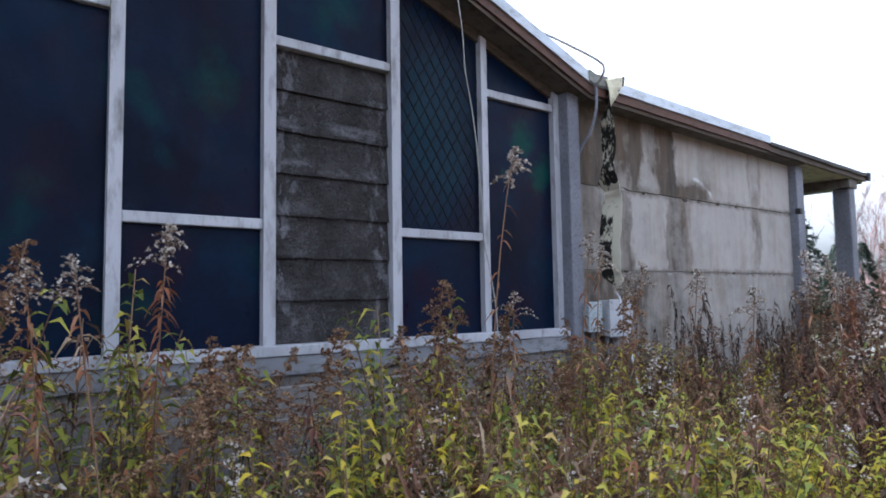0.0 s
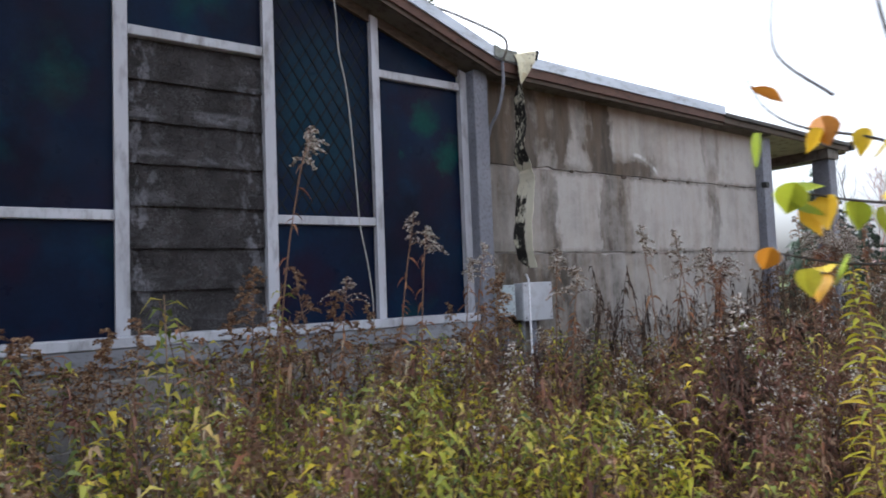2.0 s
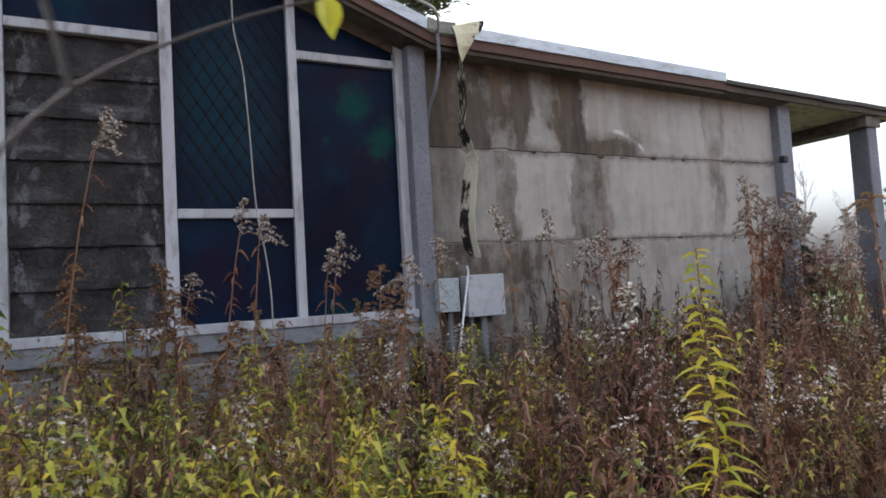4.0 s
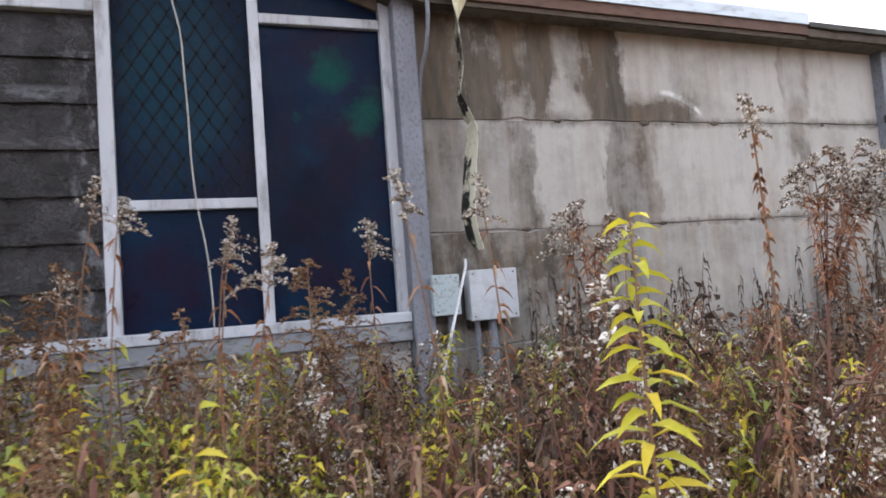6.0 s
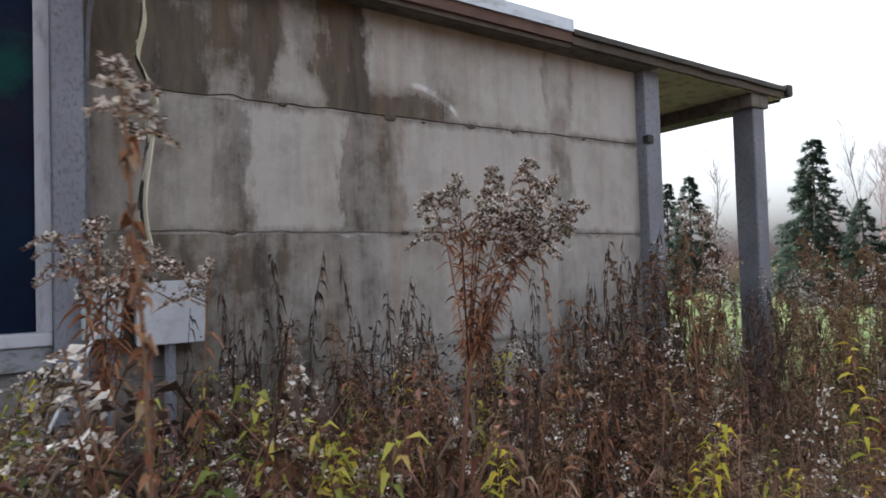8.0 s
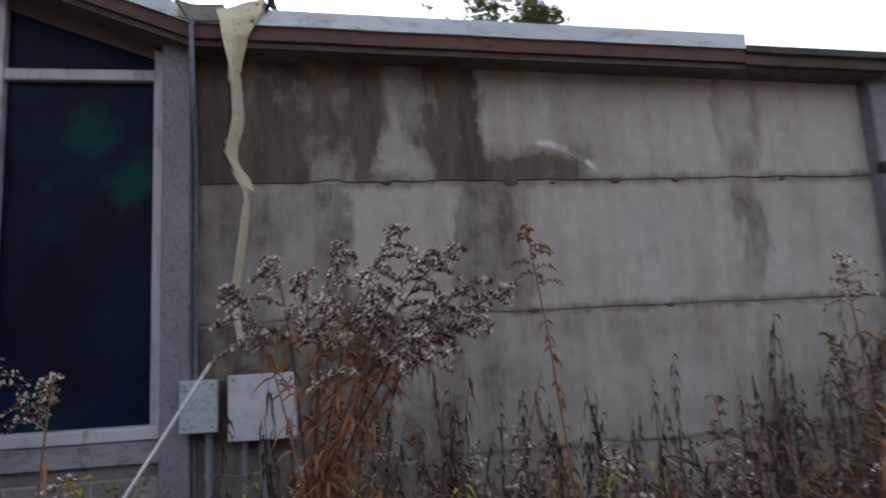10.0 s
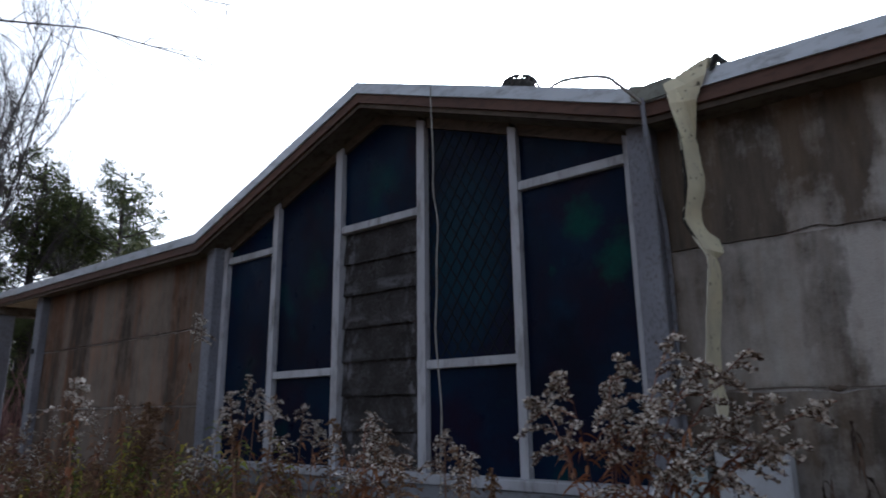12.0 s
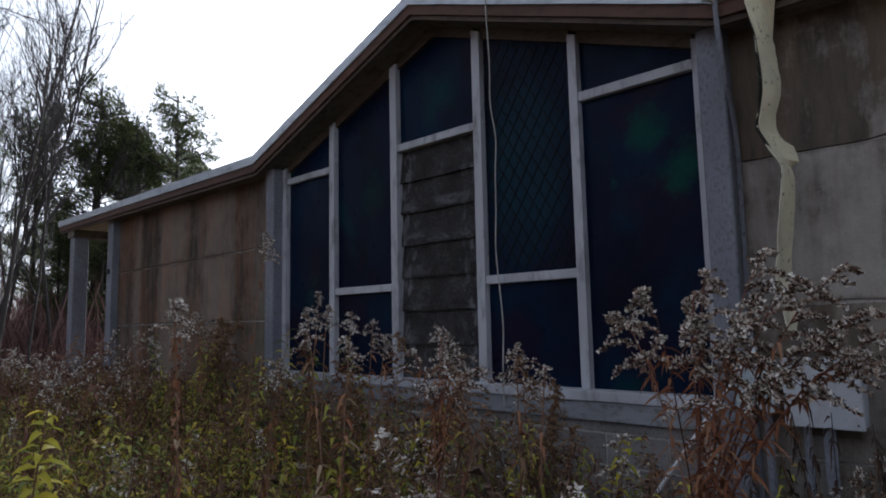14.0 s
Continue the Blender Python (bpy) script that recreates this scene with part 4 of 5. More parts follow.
def weed(kind, seed):
    """One stalk. Slots: 0 stalk, 1 dead leaf, 2 green leaf, 3 fluff, 4 rusty leaf."""
    rng, s = random.Random(seed), Shape()
    h = 1.0
    pts = curve_stem(rng, h, rng.uniform(0.03, 0.22))
    stem(s, pts, 0.0045, 0.0016, 0)
    if kind == "dead":
        for k in range(34):
            u = rng.uniform(0.12, 1.0)
            a = rng.uniform(0, 6.28)
            blade(s, rng, along(pts, u), (math.cos(a), math.sin(a), rng.uniform(-0.6, 0.35)), rng.uniform(0.035, 0.095), rng.uniform(0.009, 0.02), rng.uniform(0.3, 1.2), 1, 0.6)
        for k in range(6):
            a, u = rng.uniform(0, 6.28), rng.uniform(0.6, 0.95)
            p = along(pts, u)
            q = [p, p + np.array((math.cos(a) * 0.05, math.sin(a) * 0.05, 0.06)), p + np.array((math.cos(a) * 0.09, math.sin(a) * 0.09, 0.09))]
            stem(s, q, 0.002, 0.001, 0)
            for _ in range(4):
                tuft(s, rng, q[2] + np.array((rng.gauss(0, 0.012), rng.gauss(0, 0.012), rng.gauss(0, 0.012))), 0.012, 1, 2)
    elif kind == "spike":
        for k in range(44):
            u = rng.uniform(0.3, 1.0)
            a = rng.uniform(0, 6.28)
            blade(s, rng, along(pts, u), (math.cos(a), math.sin(a), rng.uniform(-1.6, -0.2)), rng.uniform(0.02, 0.055), rng.uniform(0.008, 0.016), rng.uniform(0.4, 1.2), 1, 0.7)
    elif kind == "green":
        n = 50
        for k in range(n):
            u = 0.2 + 0.8 * k / n
            a = k * 2.4 + rng.gauss(0, 0.3)
            dead = u < 0.5 and rng.random() < 0.65
            L = rng.uniform(0.045, 0.095) * (1.1 - 0.6 * max(0, u - 0.6))
            blade(s, rng, along(pts, u), (math.cos(a), math.sin(a), 0.45 if not dead else -0.4), L, rng.uniform(0.013, 0.024), rng.uniform(0.4, 1.0), 1 if dead else 2)
    elif kind == "column":
        for k in range(64):
            u = 0.3 + 0.7 * k / 64
            a = k * 2.4 + rng.gauss(0, 0.3)
            old = u < 0.55 and rng.random() < 0.5
            blade(s, rng, along(pts, u), (math.cos(a), math.sin(a), 0.5 if not old else -0.5), rng.uniform(0.06, 0.1) * (1.15 - 0.7 * max(0, u - 0.5)), rng.uniform(0.013, 0.02), rng.uniform(0.5, 1.0), 1 if old else 2)
    elif kind == "plume":
        for k in range(22):
            u, a = rng.uniform(0.15, 0.8), rng.uniform(0, 6.28)
            blade(s, rng, along(pts, u), (math.cos(a), math.sin(a), rng.uniform(-0.7, 0.1)), rng.uniform(0.04, 0.09), rng.uniform(0.008, 0.014), 0.8, 1 if rng.random() < 0.7 else 4, 0.6)
        plume(s, rng, pts, 0.78, 0.14, 11, 9, 0.012, 0, 3)
    elif kind == "rusty":
        for k in range(46):
            u, a = rng.uniform(0.3, 1.0), rng.uniform(0, 6.28)
            blade(s, rng, along(pts, u), (math.cos(a), math.sin(a), rng.uniform(-0.3, 0.5)), rng.uniform(0.03, 0.075), rng.uniform(0.006, 0.014), rng.uniform(0.2, 1.0), 4 if rng.random() < 0.7 else 1, 0.5)
        plume(s, rng, pts, 0.72, 0.10, 8, 6, 0.011, 0, 1)
    elif kind == "broad":
        for k in range(40):
            u, a = rng.uniform(0.25, 1.0), rng.uniform(0, 6.28)
            blade(s, rng, along(pts, u), (math.cos(a), math.sin(a), rng.uniform(0.0, 0.5)), rng.uniform(0.04, 0.07), rng.uniform(0.018, 0.032), rng.uniform(0.2, 0.8), 2 if rng.random() < 0.75 else 1)
    elif kind == "pyramid":
        for k in range(26):
            u, a = rng.uniform(0.2, 0.8), rng.uniform(0, 6.28)
            blade(s, rng, along(pts, u), (math.cos(a), math.sin(a), rng.uniform(-0.5, 0.3)), rng.uniform(0.03, 0.07), rng.uniform(0.008, 0.016), 0.7, 4 if rng.random() < 0.5 else 2, 0.5)
        plume(s, rng, pts, 0.68, 0.13, 26, 24, 0.0068, 0, 3)
    else:  # low cover
        for k in range(30):
            a, r = rng.uniform(0, 6.28), rng.uniform(0, 0.35)
            blade(s, rng, (math.cos(a) * r, math.sin(a) * r, rng.uniform(0.05, 0.85)), (rng.gauss(0, 1), rng.gauss(0, 1), rng.uniform(-0.4, 0.8)), rng.uniform(0.06, 0.2), rng.uniform(0.012, 0.03), rng.uniform(0.1, 0.9), 1 if rng.random() < 0.75 else 2, 0.5)
    return s.arrays()


SLOTS = [STALK, DEAD, GREEN, FLUFF, RUST]
TEMPLATES = {k: [weed(k, i * 17 + 3) for i in range(7)] for k in ("dead", "green", "plume", "rusty", "broad", "low", "spike", "column", "pyramid")}
TRAIL = [(1.15, 0.0), (2.1, -0.5), (3.1, -0.8), (4.3, -0.3), (5.2, 0.0), (6.4, 0.15), (7.0, 0.25)]


def trail_distance(x, y):
    best = 9.0
    for (ax, ay), (bx, by) in zip(TRAIL, TRAIL[1:]):
        dx, dy = bx - ax, by - ay
        t = min(1, max(0, ((x - ax) * dx + (y - ay) * dy) / (dx * dx + dy * dy)))
        best = min(best, math.hypot(x - ax - t * dx, y - ay - t * dy))
    return best


def scatter(name, label, kind, count, area, heights, seed, limit=True, clump=None, wide=(0.8, 1.25), slots=None):
    """Weeds of one kind over a stretch of ground, as one mass."""
    rng = random.Random(seed)
    vs, fs, ms, n, made = [], [], [], 0, 0
    tries = 0
    while made < count and tries < count * 12:
        tries += 1
        x, y = rng.uniform(*area[0]), rng.uniform(*area[1])
        if -5.2 < x < 11.7 and y > 3.72:
            continue
        if ((x - 10.2) / 1.7) ** 2 + ((y - 2.2) / 0.9) ** 2 < 1 and rng.random() < 0.85:
            continue
        if kind in ("green", "broad", "column") and 4.5 < x < 5.7 and y < 2.6 and rng.random() < 0.75:
            continue
        thinness = 0.66 if 0.7 < x < 2.7 and y > 0.5 else (0.5 if 2.7 < x < 5.5 and y > 1.9 else 0.0)
        if limit and rng.random() < thinness:
            continue
        if clump and noise.noise((x * clump[0], y * clump[0], clump[1])) < clump[2]:
            continue
        h = rng.uniform(*heights) * (0.85 + 0.3 * noise.noise((x * 0.8, y * 0.8, 3)))
        if limit:
            d = trail_distance(x, y)
            if d < 0.5:
                continue
            h = min(h, 0.62 + 0.42 * d + rng.uniform(0, 0.12)) if kind not in ("low",) else min(h, 0.25 + 0.3 * d)
        v, f, m = TEMPLATES[kind][rng.randrange(7)]
        a, w = rng.uniform(0, 6.28), rng.uniform(*wide)
        c, s = math.cos(a), math.sin(a)
        k = max(h, 0.6) * w if kind != "low" else w
        p = np.empty_like(v)
        p[:, 0] = (v[:, 0] * c - v[:, 1] * s) * k + x
        p[:, 1] = (v[:, 0] * s + v[:, 1] * c) * k + y
        p[:, 2] = v[:, 2] * h - 0.03
        if y > 3.3 and -5.2 < x < 11.7:
            p[:, 1] = np.minimum(p[:, 1], 3.78)
        vs.append(p), fs.append(f + n), ms.append(m)
        n += len(p)
        made += 1
    ob = new(name, mesh_of(name, np.concatenate(vs), np.concatenate(fs), np.concatenate(ms), slots or SLOTS))
    return tagged(ob, label, "weeds", kind="stuff")


NEAR = ((-4.5, 12.5), (-1.6, 3.7))
scatter("low_weeds", "tangled low brown and green undergrowth", "low", 1500, ((-6, 14), (-2.2, 3.7)), (0.45, 0.95), 1)
scatter("dead_weeds", "dense dead brown stalks with withered leaves", "dead", 600, NEAR, (0.75, 1.2), 2)
scatter("dead_weeds", "wine-brown dead stalks with withered leaves", "spike", 300, NEAR, (0.75, 1.25), 31, slots=[STALK, WINE, GREEN, FLUFF, RUST])
scatter("dead_weeds", "straw-coloured dead stalks with withered leaves", "dead", 260, NEAR, (0.7, 1.15), 32, slots=[STALK, STRAW, GREEN, FLUFF, RUST], clump=(0.7, 5.0, -0.1))
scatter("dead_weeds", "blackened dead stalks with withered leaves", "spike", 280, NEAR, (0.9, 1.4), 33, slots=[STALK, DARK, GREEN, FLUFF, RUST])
scatter("green_weeds", "goldenrod stalks with fading green leaves", "green", 750, ((-4.5, 5.4), (-1.6, 3.6)), (0.75, 1.25), 3, clump=(0.9, 2.0, -0.25))
scatter("green_weeds", "scattered goldenrod stalks with fading green leaves", "green", 85, ((5.0, 12.5), (-1.6, 3.6)), (0.8, 1.3), 4, clump=(0.9, 7.0, -0.05))
scatter("plume_weeds", "dry goldenrod with pale fluffy seed heads", "plume", 100, ((4.6, 13.5), (0.9, 3.6)), (1.05, 1.45), 5, slots=[STALK, DEAD, GREEN, SEED, RUST])
scatter("dead_weeds", "dark brown withered weeds at the pilaster's foot", "dead", 95, ((4.5, 6.4), (1.0, 3.4)), (1.0, 1.4), 71, limit=False, slots=[STALK, WINE, GREEN, FLUFF, RUST])
scatter("plume_weeds", "brown weeds with white tufts at the pilaster's foot", "plume", 22, ((4.8, 6.4), (1.0, 3.0)), (0.9, 1.3), 72)
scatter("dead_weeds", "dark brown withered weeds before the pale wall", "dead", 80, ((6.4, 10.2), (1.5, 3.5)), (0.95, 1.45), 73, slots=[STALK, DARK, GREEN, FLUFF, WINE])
scatter("green_weeds", "low bright yellow-green weeds along the trail", "green", 430, ((0.8, 5.4), (0.4, 2.2)), (0.6, 1.0), 74, slots=[STALK, STRAW, LIME, FLUFF, RUST], clump=(1.0, 14.0, -0.12))
scatter("rusty_weeds", "rusty brown withered weeds", "rusty", 260, NEAR, (0.9, 1.5), 6)
scatter("broad_weeds", "bushy weeds with broader yellow-green leaves", "broad", 420, ((-3.5, 5.2), (-1.2, 3.3)), (0.7, 1.15), 7, clump=(0.8, 11.0, -0.1))
scatter("window_weeds", "thick withered weeds under the tall window", "dead", 280, ((-4.2, 5.4), (1.4, 3.65)), (1.05, 1.5), 21)
scatter("window_weeds", "thick green and yellow weeds under the tall window", "green", 620, ((-4.2, 5.4), (1.2, 3.65)), (1.0, 1.45), 22)
scatter("window_weeds", "rusty weeds under the tall window", "rusty", 100, ((-4.2, 5.6), (1.4, 3.65)), (1.15, 1.6), 23)
scatter("window_weeds", "tall brown weeds reaching over the sill", "pyramid", 7, ((0.9, 2.7), (2.2, 3.3)), (1.5, 1.85), 26, limit=False, wide=(0.9, 1.3), slots=[STALK, DEAD, GREEN, TAWNY, RUST])
scatter("window_weeds", "tall leafy weeds reaching over the sill", "green", 12, ((0.9, 4.8), (2.4, 3.5)), (1.4, 1.75), 27, limit=False)
scatter("window_weeds", "tall brown weeds reaching over the sill", "pyramid", 8, ((3.4, 5.2), (2.4, 3.4)), (1.4, 1.7), 28, limit=False, wide=(0.9, 1.3), slots=[STALK, DEAD, GREEN, TAWNY, RUST])
scatter("window_weeds", "upright yellow-green goldenrod under the tall window", "green", 130, ((-3.5, 5.4), (1.0, 3.5)), (0.9, 1.4), 24, slots=[STALK, STRAW, LIME, FLUFF, RUST])
scatter("window_weeds", "thin upright dead spikes under the tall window", "spike", 220, ((-4.2, 5.6), (1.2, 3.65)), (1.1, 1.5), 25, slots=[STALK, WINE, GREEN, FLUFF, RUST])
scatter("window_weeds", "tall arching brown weeds against the lower panes", "pyramid", 6, ((0.9, 2.0), (2.7, 3.4)), (1.75, 2.1), 51, limit=False, wide=(0.9, 1.3), slots=[STALK, DEAD, GREEN, TAWNY, RUST])
scatter("window_weeds", "leafy weeds against the lower panes", "green", 9, ((0.9, 2.0), (2.8, 3.4)), (1.45, 1.75), 52, limit=False)
scatter("window_weeds", "brown seed-headed weeds against the lower panes", "pyramid", 10, ((2.2, 5.3), (2.7, 3.4)), (1.55, 1.85), 53, limit=False, wide=(0.9, 1.3), slots=[STALK, DEAD, GREEN, TAWNY, RUST])
scatter("window_weeds", "bright yellow-green clumps before the plinth", "green", 60, ((2.6, 5.6), (0.9, 2.8)), (0.85, 1.3), 54, slots=[STALK, DEAD, LIME, FLUFF, RUST], clump=(1.1, 4.0, 0.05))
scatter("plume_weeds", "sparse dry goldenrod with pale seed heads", "plume", 40, ((-4.5, 4.6), (1.2, 3.6)), (1.05, 1.45), 55)
scatter("column_weeds", "upright leafy yellow-green goldenrod before the pale wall", "column", 16, ((4.2, 5.5), (1.0, 2.9)), (1.05, 1.5), 56, slots=[STALK, DEAD, LIME, FLUFF, RUST], clump=(1.3, 9.0, -0.1))
scatter("column_weeds", "upright leafy green goldenrod before the pale wall", "column", 22, ((4.2, 6.1), (1.2, 3.2)), (1.1, 1.5), 57, clump=(1.3, 9.0, -0.1))
scatter("rusty_weeds", "dense reddish brown weeds with curled leaves before the pale wall", "rusty", 150, ((5.9, 10.2), (0.7, 3.3)), (0.85, 1.3), 59, slots=[STALK, DEAD, GREEN, FLUFF, WINE])
scatter("rusty_weeds", "reddish brown withered weeds before the pale wall", "dead", 110, ((5.9, 10.2), (0.7, 3.3)), (0.8, 1.25), 60, slots=[WINE, RUST, GREEN, FLUFF, RUST])
scatter("column_weeds", "scattered yellow-green goldenrod among brown weeds", "column", 22, ((5.6, 7.8), (1.2, 3.1)), (0.9, 1.3), 91, slots=[STALK, DEAD, LIME, FLUFF, RUST])
scatter("column_weeds", "upright leafy green goldenrod under the tall window", "column", 60, ((-1.5, 4.6), (0.9, 3.2)), (0.95, 1.35), 58, clump=(1.2, 6.0, -0.05))
scatter("wing_weeds", "tall seed-headed weeds before the rusty wall", "plume", 40, ((-4.2, 1.4), (1.9, 3.5)), (1.35, 1.9), 41, limit=False)
scatter("wing_weeds", "tall brown weeds before the rusty wall", "dead", 100, ((-4.2, 1.2), (1.7, 3.5)), (1.3, 1.75), 42, limit=False, slots=[STALK, WINE, GREEN, FLUFF, RUST])
scatter("wing_weeds", "tall rusty weeds before the rusty wall", "rusty", 40, ((-4.2, 1.2), (1.9, 3.5)), (1.3, 1.8), 43, limit=False)
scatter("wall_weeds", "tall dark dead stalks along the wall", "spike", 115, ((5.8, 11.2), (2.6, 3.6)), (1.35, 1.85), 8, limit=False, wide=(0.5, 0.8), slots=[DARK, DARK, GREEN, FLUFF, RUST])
scatter("portico_weeds", "tall fluffy seed-headed weeds by the portico", "plume", 70, ((9.6, 14.5), (1.6, 3.6)), (1.4, 2.0), 9, limit=False)
scatter("portico_weeds", "tawny seed-headed weeds by the portico", "pyramid", 46, ((9.2, 13.0), (1.4, 3.4)), (1.5, 2.0), 75, limit=False, wide=(1.0, 1.5), slots=[STALK, DEAD, DEAD, TAWNY, RUST])
scatter("portico_weeds", "brown leafy weeds by the portico", "rusty", 60, ((9.0, 13.0), (1.4, 3.4)), (1.2, 1.7), 76, limit=False, slots=[STALK, DEAD, GREEN, FLUFF, WINE])
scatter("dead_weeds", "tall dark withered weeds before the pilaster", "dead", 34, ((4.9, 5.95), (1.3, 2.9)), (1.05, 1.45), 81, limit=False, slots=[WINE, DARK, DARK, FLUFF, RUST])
scatter("plume_weeds", "tall white-tufted weeds before the pilaster", "plume", 9, ((5.15, 5.95), (1.5, 2.5)), (1.25, 1.55), 82, limit=False, slots=[STALK, DEAD, GREEN, SEED, WINE])
scatter("plume_weeds", "straw-coloured weeds with pale tufts under the tall window", "plume", 34, ((2.6, 4.9), (1.3, 3.2)), (1.0, 1.4), 83, slots=[STALK, STRAW, GREEN, FLUFF, STRAW])
scatter("broad_weeds", "pale yellow-green leafy weeds under the tall window", "broad", 70, ((1.6, 4.9), (1.3, 3.2)), (0.9, 1.25), 84, slots=[STALK, STRAW, LIME, FLUFF, RUST])
# shade of the dense growth put into the leaf colour by the DARK slots
scatter("outer_weeds", "brown weeds at the clearing's edge, darkened for dense shade", "dead", 460, ((-16, -4.4), (-6, 7)), (0.8, 1.5), 10, limit=False, wide=(1.2, 2.0), slots=[DARK, DARK, GREEN, FLUFF, WINE])
scatter("outer_weeds", "fluffy brown weeds beyond the portico", "plume", 150, ((12.0, 22), (-5, 3.2)), (1.0, 1.8), 12, limit=False, wide=(1.2, 2.0))
scatter("lawn_weeds", "rough grass and weeds around the lawn", "low", 260, ((12, 30), (2.5, 16)), (0.12, 0.35), 13, limit=False)


def single(name, label, category, shape, materials, at):
    """A plant of its own: stalk, leaves and head as parts."""
    v, f, m = shape.arrays()
    t = thing(name, label, category, at)
    for slot, (pname, mat_) in enumerate(materials):
        pick = f[m == slot]
        if not len(pick):
            continue
        used, inv = np.unique(pick, return_inverse=True)
        o = new(pname, mesh_of(pname, v[used], inv.reshape(-1, 3), np.zeros(len(pick), int), [mat_]))
        o.parent = t
        if slot:
            tagged(o, kind="stuff")
    return t


KINDS = [("stalk", STALK), ("dead_leaves", DEAD), ("leaves", LIME), ("seed_head", FLUFF), ("rusty_leaves", RUST)]


def goldenrod(at, top, seed, label, n=30, size=0.13, lean=0.06):
    rng, s = random.Random(seed), Shape()
    pts = curve_stem(rng, top, lean)
    pts = [(x - pts[-1][0], y - pts[-1][1], z) for x, y, z in pts]
    stem(s, pts, 0.006, 0.002, 0, 5)
    for k in range(n):
        u, a = 0.38 + 0.62 * k / n, k * 2.4
        leaf(s, rng, along(pts, u), (math.cos(a), math.sin(a), 0.3), size * (1.15 - 0.75 * max(0, u - 0.45) / 0.55) * rng.uniform(0.8, 1.1), 0.021, rng.uniform(0.35, 0.7), 2)
    for k in range(10):
        u, a = rng.uniform(0.1, 0.4), rng.uniform(0, 6.28)
        leaf(s, rng, along(pts, u), (math.cos(a), math.sin(a), -0.5), 0.08, 0.014, 0.8, 1, 0.6)
    return single("goldenrod", label, "weed", s, KINDS, at)


def seed_plant(at, top, seed, label, spread=0.14, count=14, tufts=16, size=0.0095, lean=0.08, sweep=None, rusty=30, start=0.91, direction=None, small=0.8, head=FLUFF):
    rng, s = random.Random(seed), Shape()
    pts = curve_stem(rng, top, lean)
    pts = [(x - pts[-1][0], y - pts[-1][1], z) for x, y, z in pts]
    if direction is not None:
        pts = [(direction[0] * (i / 8) ** 2.4, direction[1] * (i / 8) ** 2.4, top * (i / 8) * (1 - 0.06 * (i / 8) ** 3)) for i in range(9)]
    stem(s, pts, 0.006, 0.002, 0, 5)
    for k in range(rusty):
        u, a = rng.uniform(0.35, start), rng.uniform(0, 6.28)
        leaf(s, rng, along(pts, u), (math.cos(a), math.sin(a), rng.uniform(-0.6, 0.3)), small * rng.uniform(0.04, 0.09), rng.uniform(0.008, 0.016), 0.8, 4 if rng.random() < 0.75 else 1, 0.6)
    plume(s, rng, pts, start, spread, count, tufts, size, 0, 3, sweep)
    return single("seed_headed_goldenrod", label, "weed", s, KINDS[:3] + [("seed_head", head), KINDS[4]], at)


goldenrod((5.03, 0.70, 0), 1.54, 1, "bright yellow goldenrod with long arching leaves", 92, 0.15)
goldenrod((4.3, 0.95, 0), 1.28, 2, "yellow-green goldenrod among brown weeds", 30)
goldenrod((1.9, 1.9, 0), 1.2, 3, "yellow-green goldenrod among brown weeds")
goldenrod((8.4, 1.5, 0), 1.25, 4, "yellow goldenrod beside the trodden litter", 30, 0.13)
goldenrod((3.1, 1.55, 0), 1.18, 5, "yellow-green goldenrod among brown weeds")
goldenrod((3.9, 2.1, 0), 1.26, 6, "yellow-green goldenrod among brown weeds")
goldenrod((2.2, 1.9, 0), 1.3, 8, "pale yellow-green goldenrod in the thicket", 28, 0.12)
seed_plant((5.27, 0.29, 0), 1.66, 41, "tawny-plumed goldenrod close to the trail", 0.085, 7, 120, 0.0040, rusty=60, lean=0.02, start=0.965, small=0.11, head=STRAW)
seed_plant((5.45, 0.83, 0), 1.80, 11, "tall goldenrod with white fluffy head and rusty leaves", 0.07, 12, 30, 0.0065, rusty=130, lean=0.02, start=0.95, small=0.22)
seed_plant((4.85, 1.6, 0), 1.80, 12, "dry goldenrod with a silvery plume", 0.09, 13, 30, 0.0085)
seed_plant((5.12, 1.6, 0), 1.78, 13, "dry goldenrod with a silvery plume", 0.08, 11, 30, 0.0085)
seed_plant((5.5, 1.7, 0), 1.66, 14, "dry goldenrod with a drooping silvery plume", 0.14, 13, 30, 0.0085)
seed_plant((4.5, 1.7, 0), 1.6, 15, "dry goldenrod with a beige plume", 0.14, 13, 30, 0.0085)
